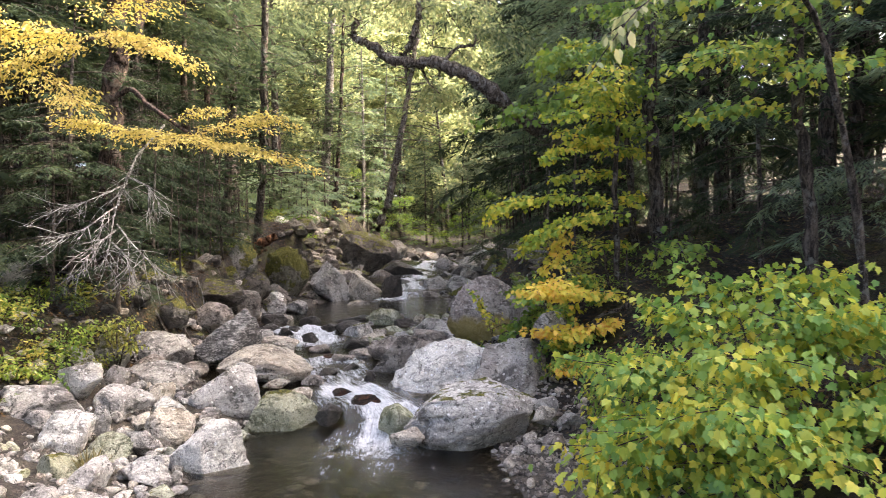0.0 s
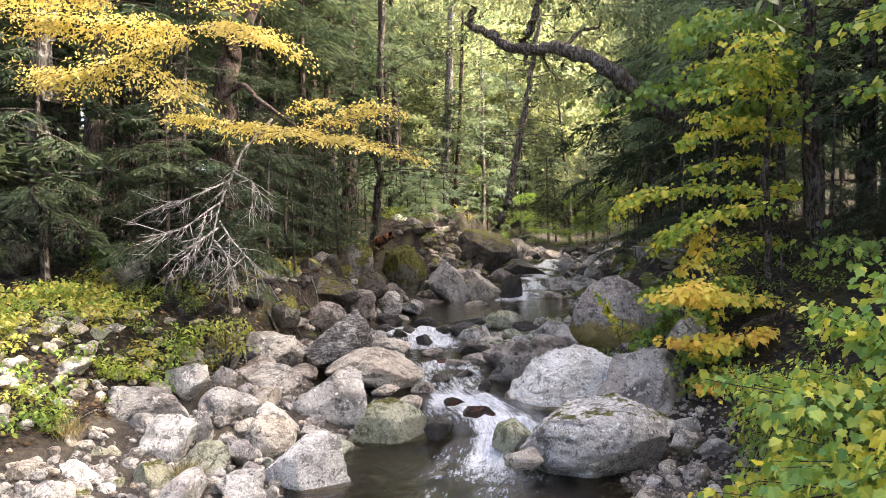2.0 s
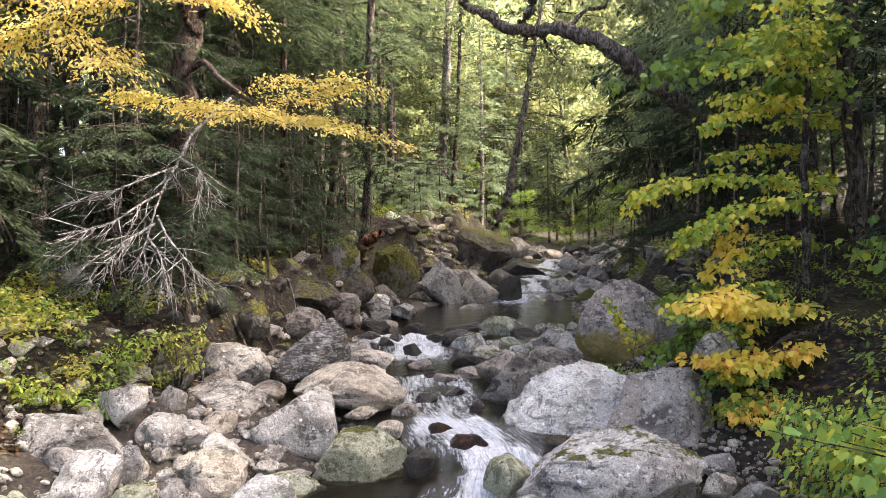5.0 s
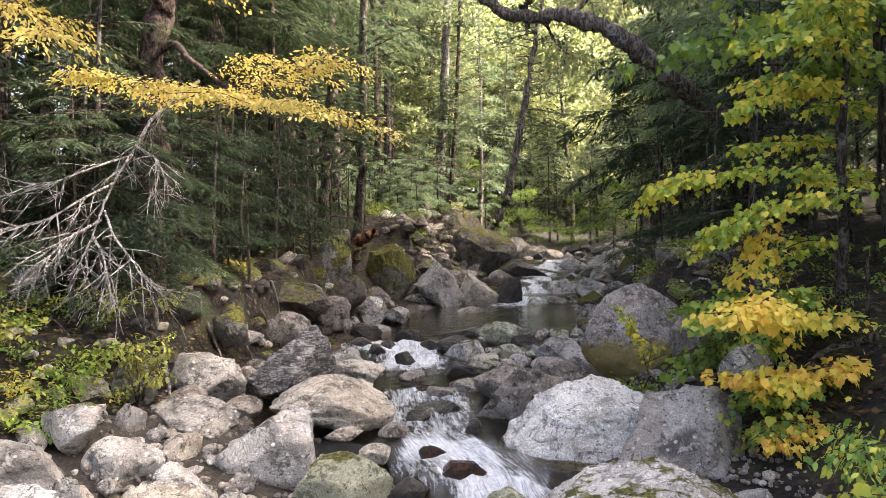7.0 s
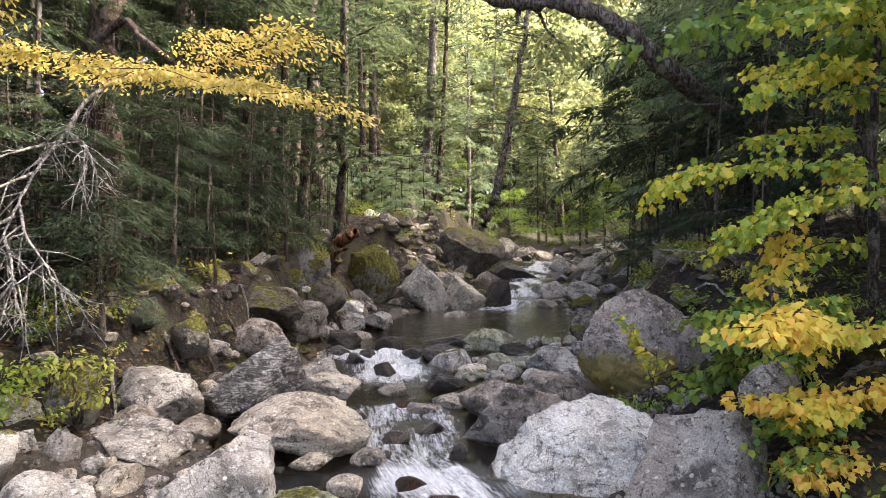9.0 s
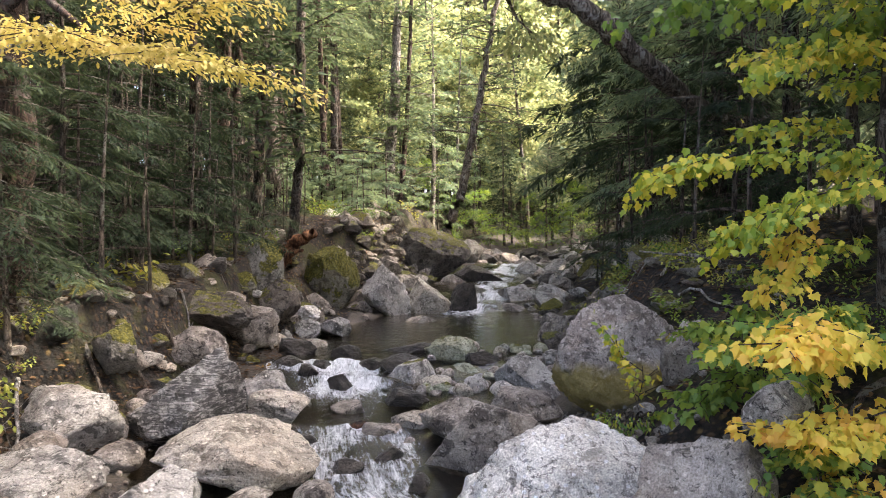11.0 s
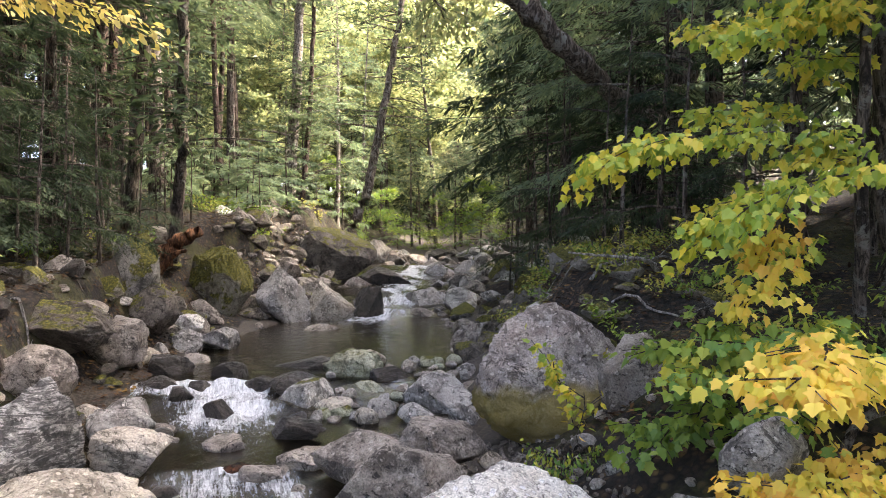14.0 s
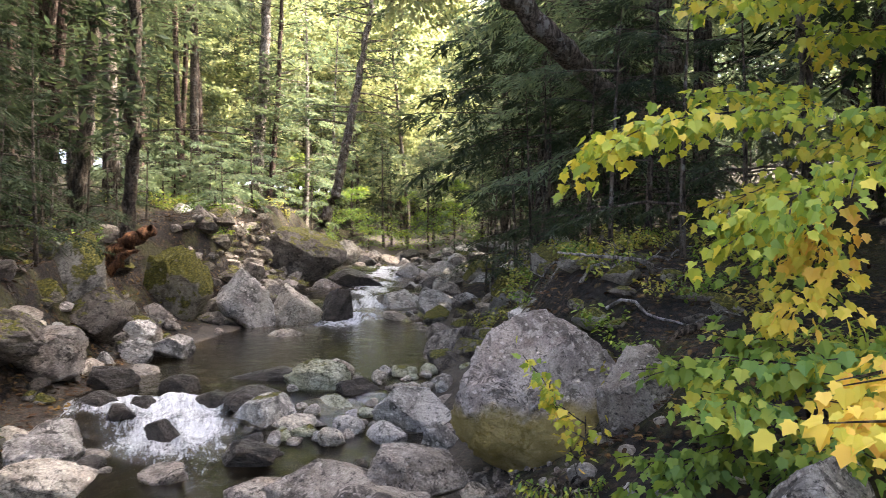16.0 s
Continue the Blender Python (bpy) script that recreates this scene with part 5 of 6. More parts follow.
def yellow_birch():
    b = Bough(101)
    b.stem([(-4.35, 11.2, 1.5), (-4.27, 11.2, 3.4), (-4.18, 11.2, 5.1), (-4.08, 11.2, 6.2), (-3.9, 11.3, 9.0), (-3.8, 11.4, 12)], 0.18, 0.11, 12)
    b.stem([(-4.18, 11.1, 4.9), (-3.87, 11.0, 5.05), (-3.35, 10.4, 4.62), (-2.64, 9.8, 4.16)], 0.05, 0.02)
    b.stem([(-4.1, 11.1, 5.5), (-4.0, 10.6, 5.7), (-3.78, 9.8, 5.49), (-3.47, 8.6, 5.08)], 0.05, 0.02)
    b.stem([(-4.15, 11.2, 5.3), (-3.7, 11.4, 6.6), (-3.3, 11.6, 8.5)], 0.10, 0.05)
    z = 0.053
    b.spray([(-2.64, 9.8, 4.14), (-2.91, 9.6, 4.11), (-3.17, 9.4, 4.15), (-3.48, 9.2, 4.18), (-3.84, 9.0, 4.25)], 1606, 0.68, z, 0.014, 15, 0.18, False, 0.05)
    b.spray([(-2.78, 9.8, 4.14), (-2.28, 9.53, 4.02), (-1.82, 9.27, 3.94), (-1.44, 9.0, 3.79)], 1606, 0.68, z, 0.014, 15, 0.18, False, 0.05)
    b.spray([(-2.64, 9.8, 4.17), (-2.15, 9.53, 4.24), (-1.75, 9.27, 4.28), (-1.41, 9.0, 4.28)], 1147, 0.54, z, 0.012, 13, 0.18, False, 0.05)
    b.spray([(-2.7, 9.7, 4.14), (-2.6, 9.3, 4.08), (-2.5, 8.9, 3.98)], 839, 0.54, z, 0.012, 10, 0.18, False, 0.05)
    b.spray([(-3.0, 10.1, 4.4), (-2.6, 10.0, 4.55), (-2.2, 9.9, 4.55)], 344, 0.41, z, 0.01, 7, 0.18, False, 0.05)
    b.spray([(-3.47, 8.6, 5.08), (-3.95, 8.4, 4.83), (-4.47, 8.2, 4.58), (-4.96, 8.0, 4.51)], 2248, 0.75, z, 0.014, 15, 0.18, False, 0.05)
    b.spray([(-3.47, 8.6, 5.08), (-3.95, 8.4, 5.13), (-4.46, 8.2, 5.11), (-5.02, 8.0, 5.1)], 2248, 0.75, z, 0.014, 15, 0.18, False, 0.05)
    b.spray([(-3.66, 9.0, 5.21), (-3.11, 8.8, 5.22), (-2.77, 8.6, 5.02), (-2.51, 8.4, 4.85)], 2034, 0.68, z, 0.014, 15, 0.18, False, 0.05)
    b.spray([(-4.08, 8.4, 4.77), (-3.76, 8.27, 4.54), (-3.44, 8.13, 4.33), (-3.5, 8.0, 4.25)], 994, 0.54, z, 0.012, 10, 0.18, False, 0.05)
    b.spray([(-4.4, 8.6, 5.4), (-4.9, 8.3, 5.5), (-5.6, 8.0, 5.4)], 2034, 0.82, z, 0.012, 13, 0.18, False, 0.05)
    b.spray([(-3.4, 8.7, 5.3), (-3.0, 8.2, 5.5), (-2.6, 7.8, 5.5)], 1766, 0.82, z, 0.012, 13, 0.18, False, 0.05)
    return b.finish("yellow_birch_tree", "birch with bright yellow autumn leaves over the stream", "tree", LEAF_YELLOW, BARK_RED, "oval", 260)


def dead_branch():
    """A bleached, bare, forking branch that hangs from the bank's trees."""
    rng = np.random.default_rng(77)
    forks = [([(-3.0, 9.75, 4.28), (-3.04, 9.4, 4.05), (-3.10, 9.0, 3.78), (-3.12, 8.74, 3.46), (-3.12, 8.48, 3.23), (-3.09, 8.22, 2.96), (-3.03, 7.96, 2.69), (-2.98, 7.70, 2.48)], 0.018, 0.005),
             ([(-3.05, 8.3, 3.15), (-3.12, 7.93, 2.98), (-3.23, 7.77, 2.84), (-3.36, 7.6, 2.78)], 0.010, 0.003),
             ([(-3.0, 8.1, 2.92), (-2.76, 7.8, 2.73), (-2.56, 7.7, 2.55), (-2.44, 7.6, 2.45)], 0.010, 0.003),
             ([(-3.0, 8.05, 2.85), (-3.04, 7.7, 2.71), (-3.11, 7.5, 2.52)], 0.012, 0.004),
             ([(-3.11, 8.7, 3.42), (-3.14, 8.2, 3.27), (-3.38, 8.1, 3.15), (-3.52, 8.0, 3.12)], 0.010, 0.003),
             ([(-3.0, 7.95, 2.72), (-2.77, 7.7, 2.58), (-2.69, 7.6, 2.46)], 0.010, 0.004),
             ([(-3.11, 8.75, 3.5), (-2.78, 8.45, 3.37), (-2.61, 8.3, 3.16)], 0.012, 0.004)]
    ob = thing("dead_branch", "bleached bare dead branch hanging over the bank", "branch")
    for k, (pts, r0, r1) in enumerate(forks):
        sh = Shape()
        line = wood_tube(sh, pts, r0, r1, 20 + k, 6, 0.06)
        for j in range(24 if k == 0 else 13):
            i = rng.integers(len(line) // 6, len(line))
            d = unit(line[min(i + 1, len(line) - 1)] - line[max(i - 2, 0)])
            t = bent_line(rng, line[i], d + rng.normal(size=3) * [0.55, 0.3, 0.4] - [0, 0, 0.25], rng.uniform(0.2, 0.6), 6, 0.13, 0.02)
            sh.add(*tube_points(t, np.linspace(0.0055, 0.0016, 7), 4))
            for _ in range(3):
                q = bent_line(rng, t[3], d + rng.normal(size=3) * [0.6, 0.3, 0.5], rng.uniform(0.08, 0.22), 4, 0.15)
                sh.add(*tube_points(q, np.linspace(0.003, 0.0015, 5), 3))
        part("stem" if k == 0 else "fork", sh.mesh("fork", TWIG_WHITE, True), ob)


def maple():
    """The turning maple on the bank: green inside, yellow and orange at the tips."""
    b = Bough(202)
    b.stem([(3.3, 10.3, 1.4), (3.25, 10.2, 2.6), (3.2, 10.1, 3.6), (3.3, 10.2, 4.8), (3.5, 10.5, 6.5)], 0.055, 0.02)
    b.stem([(3.3, 10.1, 1.5), (3.0, 9.7, 2.0), (2.8, 9.3, 2.6)], 0.035, 0.012)
    z = 0.066
    rows = (([(3.2, 10.0, 3.2), (2.7, 10.0, 3.39), (2.21, 10.1, 3.38), (1.81, 10.2, 3.34), (1.45, 10.3, 3.16)], 515, 0.51),
            ([(3.2, 9.5, 3.1), (2.69, 9.35, 3.08), (2.33, 9.4, 3.01), (2.07, 9.45, 2.89), (1.85, 9.4, 2.72)], 468, 0.44),
            ([(3.3, 10.2, 4.19), (2.88, 10.07, 4.17), (2.42, 9.93, 4.05), (2.07, 9.8, 3.85)], 358, 0.49),
            )
    gold = (([(3.16, 9.6, 2.0), (2.68, 9.2, 2.07), (2.25, 8.9, 2.05), (1.77, 8.6, 2.11)], 327, 0.39),
            ([(3.16, 9.4, 1.68), (2.68, 9.1, 1.66), (2.25, 8.9, 1.6), (1.9, 8.7, 1.62)], 327, 0.39),
            ([(3.16, 9.3, 1.31), (2.68, 9.0, 1.3), (2.26, 8.9, 1.2), (1.98, 8.7, 1.16)], 265, 0.37),
            ([(2.41, 9.7, 2.91), (2.31, 9.63, 2.69), (2.2, 9.57, 2.48), (2.07, 9.5, 2.34)], 140, 0.31),
            ([(2.2, 9.0, 2.25), (1.95, 8.6, 2.2), (1.6, 8.35, 2.12)], 171, 0.32),
            )
    rows += (([(3.3, 10.2, 4.6), (2.9, 9.6, 4.8), (2.7, 9.2, 4.7)], 265, 0.51),
            ([(3.3, 10.2, 4.4), (2.8, 9.6, 4.55), (2.2, 9.2, 4.35)], 220, 0.45),
            ([(3.3, 10.2, 4.7), (3.0, 9.4, 5.0), (2.6, 8.8, 4.9)], 220, 0.5))
    for pts, n, reach in rows:
        b.spray(pts, int(n * 1.2), reach, z, 0.010, 11, 0.7, False, 0.22)
    b.finish("maple_tree", "young maple with yellow, orange and green autumn leaves", "tree", LEAF_MAPLE, BARK, "lobed", 300)
    b = Bough(212)
    b.stem([(3.3, 9.9, 1.3), (3.25, 9.7, 1.9), (3.2, 9.6, 2.6)], 0.03, 0.012)
    for pts, n, reach in gold:
        b.spray(pts, int(n * 1.5), reach, 0.066, 0.009, 11, 0.7, False, 0.25)
    b.finish("maple_sapling", "low maple sapling with golden yellow and orange leaves", "sapling", LEAF_GOLD, BARK, "lobed", 300)


def green_maple():
    b = Bough(203)
    b.stem([(4.3, 11.2, 1.6), (4.2, 11.2, 3.5), (4.1, 11.1, 5.2), (4.2, 11.2, 8.0)], 0.13, 0.07, 10)
    z = 0.095
    for pts, n, reach in (([(4.1, 11.1, 5.1), (3.67, 10.8, 5.08), (2.93, 10.63, 4.94), (2.26, 10.47, 4.79), (1.67, 10.3, 4.59)], 420, 0.6),
                          ([(4.1, 11.1, 5.5), (3.4, 10.7, 5.6), (2.7, 10.4, 5.5), (2.1, 10.2, 5.3)], 420, 0.6),
                          ([(4.1, 11.0, 5.9), (3.6, 10.2, 6.1), (3.1, 9.4, 6.0)], 300, 0.6),
                          ([(4.1, 11.0, 4.4), (3.5, 10.6, 4.5), (3.0, 10.5, 4.4)], 200, 0.5),
                          ([(4.2, 10.8, 2.7), (4.0, 9.8, 2.7), (3.7, 8.8, 2.5)], 120, 0.5)):
        b.spray(pts, int(n * 1.4), reach * 1.3, z, 0.014, 12, 0.7)
    return b.finish("maple_tree", "green-leaved maple above the stream bank", "tree", LEAF_GREEN, BARK, "lobed", 200)


def bank_maples():
    """Two more maples: one high over the shrubs, one further up the bank."""
    b = Bough(204)
    b.stem([(5.0, 8.2, 1.5), (4.9, 8.1, 3.0), (4.7, 8.0, 4.6), (4.8, 8.1, 7.5)], 0.09, 0.05, 9)
    for k in range(7, 15):
        z = 2.5 + 0.24 * k
        dx, dy = (-1.6, -0.9) if k % 3 == 0 else (-1.4, 0.2) if k % 3 == 1 else (-0.6, -1.6)
        b.spray([(4.8, 8.1, z), (4.8 + dx * 0.5, 8.0 + dy * 0.5, z + 0.15), (4.8 + dx, 8.0 + dy, z - 0.05)], 190, 0.6, 0.09, 0.012, 10, 0.6, False, 0.2)
    b.finish("maple_tree", "tall maple with green and yellow leaves above the shrubs", "tree", LEAF_BUSH, BARK, "lobed", 160)
    b = Bough(205)
    b.stem([(4.4, 12.7, 2.0), (4.3, 12.6, 3.4), (4.2, 12.5, 5.0), (4.3, 12.6, 7.0)], 0.08, 0.04, 9)
    for pts in ([(4.2, 12.5, 4.6), (3.4, 12.0, 4.7), (2.7, 11.6, 4.5)], [(4.2, 12.5, 3.9), (3.3, 11.7, 3.9), (2.5, 11.3, 3.7)], [(4.2, 12.6, 5.4), (3.5, 12.2, 5.5), (2.9, 11.8, 5.3)],
                [(4.2, 12.5, 3.2), (3.5, 11.8, 3.2), (2.9, 11.4, 3.0)], [(4.2, 12.5, 2.7), (3.4, 11.5, 2.7), (2.8, 11.1, 2.5)], [(4.2, 12.5, 4.3), (3.8, 11.6, 4.3), (3.5, 10.9, 4.1)],
                [(4.2, 12.5, 3.5), (3.8, 11.6, 3.5), (3.6, 10.8, 3.3)], [(4.2, 12.5, 5.0), (3.8, 11.6, 5.1), (3.4, 10.9, 5.0)], [(4.2, 12.6, 5.9), (3.4, 12.0, 6.1), (2.7, 11.5, 6.0)]):
        b.spray(pts, 170, 0.5, 0.088, 0.012, 10, 0.6, False, 0.2)
    b.finish("maple_tree", "maple with light green and yellow leaves further up the bank", "tree", LEAF_MAPLE, BARK, "lobed", 160)


def shrub(name, seed, foot, tips, count, reach, size, mat, label, singles, shape="oval"):
    b = Bough(seed)
    f = np.array([foot[0], foot[1], height_at(*foot) - 0.05])
    for tip in tips:
        t = np.array(tip, float)
        mid = f * 0.45 + t * 0.55 + [0, 0, 0.16 * np.linalg.norm(t - f)]
        b.stem([f, (f + mid) / 2 + [0, 0, 0.12], mid], 0.014, 0.007, 5)
        b.spray([mid, (mid + t) / 2 + [0, 0, 0.06], t], count, reach, size, 0.007, 8, 0.8)
    return b.finish(name, label, "shrub", mat, BARK, shape, singles)


def hanging_bough():
    b = Bough(305)
    b.spray([(2.6, 5.2, 5.0), (1.9, 4.7, 4.45), (1.45, 4.3, 4.05), (1.12, 4.05, 3.62)], 130, 0.22, 0.10, 0.008, 7, 0.8)
    b.spray([(2.4, 5.0, 4.9), (1.7, 4.9, 4.75), (0.9, 4.8, 4.55), (0.5, 4.8, 4.45)], 120, 0.3, 0.10, 0.008, 7, 0.6)
    b.stem([(4.4, 6.3, 0.9), (4.2, 6.2, 3.0), (3.6, 5.8, 4.6), (2.6, 5.2, 5.0)], 0.05, 0.012)
    b.finish("overhanging_sapling", "slender sapling whose lime-green leaves hang into the open", "sapling", LEAF_LIME, BARK, "oval", 120)


def oak():
    """An old tree whose gnarled limb reaches over the stream."""
    sh = Shape()
    wood_tube(sh, [(6.0, 18.5, 2.2), (5.9, 18.5, 3.6), (5.6, 18.4, 5.0), (5.4, 18.4, 9.0)], 0.28, 0.2, 4, 12)
    wood_tube(sh, [(5.6, 18.4, 4.8), (4.3, 17.4, 5.0), (3.0, 16.3, 5.6), (2.15, 15.75, 6.15), (1.56, 15.72, 6.53), (0.96, 15.84, 6.77), (0.35, 15.95, 6.74), (-0.16, 16.06, 6.87), (-0.44, 16.17, 7.2), (-0.89, 16.29, 7.39), (-0.74, 16.4, 7.81)], 0.19, 0.07, 5, 10, 0.12)
    wood_tube(sh, [(0.2, 15.95, 6.8), (0.48, 16.0, 7.21), (0.59, 16.1, 7.67), (0.7, 16.2, 8.6)], 0.10, 0.06, 6, 8)
    wood_tube(sh, [(0.41, 15.95, 6.72), (0.7, 16.1, 6.65), (0.84, 16.2, 6.36), (1.1, 16.2, 6.12)], 0.04, 0.012, 7, 6)
    wood_tube(sh, [(0.34, 15.97, 6.75), (0.33, 16.0, 6.42)], 0.06, 0.03, 8, 6)
    wood_tube(sh, [(1.15, 15.85, 6.75), (1.5, 16.0, 7.14), (1.89, 16.1, 7.18), (1.95, 16.2, 7.6)], 0.05, 0.018, 9, 6)
    ob = thing("old_tree", "old tree with a gnarled lichen-flecked limb across the stream", "tree")
    part("wood", sh.mesh("wood", BARK_OLD, True), ob)
    b = Bough(306)
    for pts in ([(0.7, 16.2, 8.3), (0.0, 15.6, 8.2), (-0.9, 15.2, 7.9)], [(0.65, 16.2, 8.0), (1.4, 15.6, 8.1), (2.2, 15.2, 7.8)], [(-0.74, 16.4, 7.8), (-1.3, 16.2, 8.1), (-1.9, 16.0, 8.0)],
                [(1.95, 16.2, 7.5), (2.3, 15.9, 7.5), (2.8, 15.6, 7.2)], [(0.7, 16.2, 8.6), (0.6, 17.2, 8.6), (0.4, 18.2, 8.2)], [(0.9, 16.2, 6.4), (1.1, 16.6, 6.2), (1.3, 17.2, 6.0)],
                [(0.7, 16.2, 8.6), (-0.2, 17.4, 9.2), (-1.2, 18.6, 9.3)], [(0.7, 16.2, 8.6), (1.6, 17.4, 9.0), (2.6, 18.6, 8.8)], [(-0.74, 16.4, 7.8), (-1.6, 17.4, 8.6), (-2.4, 18.4, 8.8)], [(1.95, 16.2, 7.5), (2.6, 17.2, 8.0), (3.2, 18.4, 8.0)],
                [(0.6, 17.2, 8.6), (0.4, 19.0, 9.2), (0.2, 20.6, 9.0)], [(0.2, 17.0, 8.6), (-0.8, 19.0, 8.4), (-1.6, 20.4, 8.0)], [(1.3, 17.2, 8.4), (2.0, 19.0, 8.2), (2.8, 20.4, 7.8)], [(1.0, 16.3, 7.2), (1.6, 17.2, 7.4), (2.2, 18.2, 7.2)]):
        b.spray(pts, 420, 1.0, 0.125, 0.016, 10, 0.5)
    sh2 = Shape()
    at, way, up, size = (np.concatenate(a) for a in (b.at, b.way, b.up, b.size))
    sh2.add(*leaves_points(at, way, up, size, size * 0.75, "oval", 0.15))
    part("twig_wood", b.wood.mesh("twig_wood", BARK, True), ob)
    part("crown", sh2.mesh("crown", LEAF_LIME), ob)


def bare_tree(name, label, line, r0, r1, mat, twigs, seed, needle=None, first=0.3):
    """A trunk along a line, with thin dead side twigs and maybe some needles."""
    rng = np.random.default_rng(seed)
    sh, crown = Shape(), Shape()
    ln = wood_tube(sh, line, r0, r1, seed, 10, 0.03)
    for k in range(twigs):
        i = int(rng.uniform(first, 1.0) * (len(ln) - 1))
        a = rng.uniform(0, 6.28)
        t = bent_line(rng, ln[i], (math.cos(a), math.sin(a), 0.15), rng.uniform(0.6, 2.4), 7, 0.10, 0.03)
        sh.add(*tube_points(t, np.linspace(r0 * 0.16, 0.006, 8), 4))
        if needle and rng.random() < 0.6:
            n = 70
            at = t[rng.integers(2, 8, n)] + rng.normal(size=(n, 3)) * [0.3, 0.3, 0.12]
            s = rng.uniform(0.15, 0.35, n)
            crown.add(*leaves_points(at, rng.normal(size=(n, 3)) * [1, 1, 0.3], np.array([0, 0, 1.0]) + rng.normal(size=(n, 3)) * 0.4, s, s * 0.3, "needle", 0.0))
    ob = thing(name, label, "tree")
    part("trunk", sh.mesh("trunk", mat, True), ob)
    if crown.n:
        part("crown", crown.mesh("crown", needle), ob)


def stump():
    sh = Shape()
    wood_tube(sh, [(-3.9, 19.3, 2.2), (-3.7, 19.25, 2.55), (-3.4, 19.2, 2.75), (-3.12, 19.15, 2.95)], 0.19, 0.10, 61, 12, 0.035)
    wood_tube(sh, [(-3.75, 19.1, 2.2), (-3.5, 19.0, 2.5), (-3.25, 18.95, 2.6)], 0.09, 0.03, 62, 9, 0.05)
    ob = new("tree_stump", sh.mesh("tree_stump", WOOD_ROT, True))
    tagged(ob, "broken rotten orange-brown stump leaning from the bank", "stump")


yellow_birch()
dead_branch()
maple()
green_maple()
bank_maples()
hanging_bough()
oak()
bare_tree("leaning_tree", "slim dark tree leaning over the upper stream", [(-0.7, 30.3, 2.9), (-0.62, 30.3, 3.3), (-0.11, 30.42, 4.66), (0.24, 30.53, 6.38), (0.47, 30.65, 7.76), (0.71, 30.77, 9.14), (1.06, 30.88, 11.22), (1.6, 31.0, 15)], 0.20, 0.08, BARK_OLD, 46, 71, NEEDLES_PALE)
bare_tree("conifer_tree", "tall straight grey conifer trunk by the upper stream", [(-3.45, 35.5, 3.0), (-3.38, 35.5, 3.8), (-3.08, 35.5, 9), (-2.8, 35.5, 15), (-2.7, 35.5, 22)], 0.27, 0.14, BARK_PALE, 60, 72, NEEDLES_PALE, 0.35)
bare_tree("conifer_tree", "slim reddish conifer trunk in the sunlight", [(-2.8, 35.2, 3.4), (-2.73, 35.2, 4.9), (-2.46, 35.2, 8.9), (-2.3, 35.2, 14)], 0.15, 0.07, BARK_RED, 50, 73, NEEDLES_PALE)
bare_tree("conifer_tree", "lichen-flecked trunk on the rocky bank beside the stump", [(-3.72, 19.7, 2.2), (-3.62, 19.7, 3.0), (-3.45, 19.4, 4.4), (-3.38, 19.1, 5.7), (-3.25, 18.8, 7.5), (-3.15, 18.8, 13)], 0.12, 0.08, BARK, 34, 74, NEEDLES)
bare_tree("conifer_tree", "straight dark trunk in the woods above the talus", [(-6.8, 26.9, 3.6), (-6.6, 26.9, 7.16), (-6.49, 26.9, 10), (-6.4, 26.9, 17)], 0.16, 0.1, BARK, 34, 75, NEEDLES)
bare_tree("conifer_tree", "pale grey trunk at the edge of the woods", [(-6.95, 10.3, 1.7), (-6.82, 10.3, 2.57), (-6.64, 10.3, 3.5), (-6.51, 10.3, 4.5), (-6.4, 10.3, 6), (-6.2, 10.4, 12)], 0.20, 0.13, BARK_PALE, 20, 76, NEEDLES, 0.4)
bare_tree("conifer_tree", "dark trunk beside the stream in the woods", [(-4.6, 20.1, 2.6), (-4.4, 20.0, 5), (-4.25, 20.0, 8), (-4.1, 20.0, 14)], 0.13, 0.09, BARK, 26, 77, NEEDLES)
bare_tree("conifer_tree", "dark reddish trunk in the woods", [(-6.9, 24.3, 3.4), (-6.7, 24.2, 6), (-6.5, 24.2, 10), (-6.3, 24, 16)], 0.2, 0.13, BARK_RED, 26, 78, NEEDLES)
stump()
shrub("shrub", 401, (2.9, 5.3), [(1.25, 4.6, 1.15), (1.5, 4.3, 1.45), (1.9, 4.1, 1.65), (2.3, 4.3, 1.95), (2.8, 4.6, 2.2), (3.3, 4.7, 2.2), (1.7, 5.2, 1.75), (2.2, 5.5, 2.1), (2.8, 5.9, 2.35), (3.5, 5.7, 2.4),
                                 (1.5, 4.5, 0.95), (1.9, 4.0, 1.1), (2.5, 3.9, 1.4), (3.6, 4.9, 1.7), (3.1, 4.0, 1.6), (1.6, 5.4, 1.2), (2.2, 5.9, 1.6), (4.0, 5.4, 2.1), (3.0, 5.0, 1.9), (2.4, 4.8, 1.6), (3.7, 4.2, 1.9), (2.0, 4.8, 1.4)], 380, 0.55, 0.070, LEAF_BUSH, "dense shrub with green and yellow leaves beside the gravel", 300, "lobed")
shrub("shrub", 402, (3.0, 7.2), [(2.0, 6.6, 1.35), (2.4, 6.4, 1.6), (2.2, 7.2, 1.2), (1.9, 7.3, 1.45), (2.2, 6.6, 0.95), (2.6, 7.0, 1.6), (2.0, 7.0, 0.9), (2.8, 6.4, 1.4)], 290, 0.45, 0.066, LEAF_BUSH, "shrub with green and yellow leaves on the bank", 200, "oval")
shrub("shrub", 403, (2.4, 10.2), [(1.7, 9.8, 1.5), (1.9, 9.7, 1.7), (2.1, 9.9, 2.2), (1.7, 9.9, 2.05), (1.55, 10.1, 1.4), (2.2, 9.6, 1.5)], 100, 0.28, 0.07, LEAF_GREEN, "low green shrub between boulder and bank", 120, "lobed")
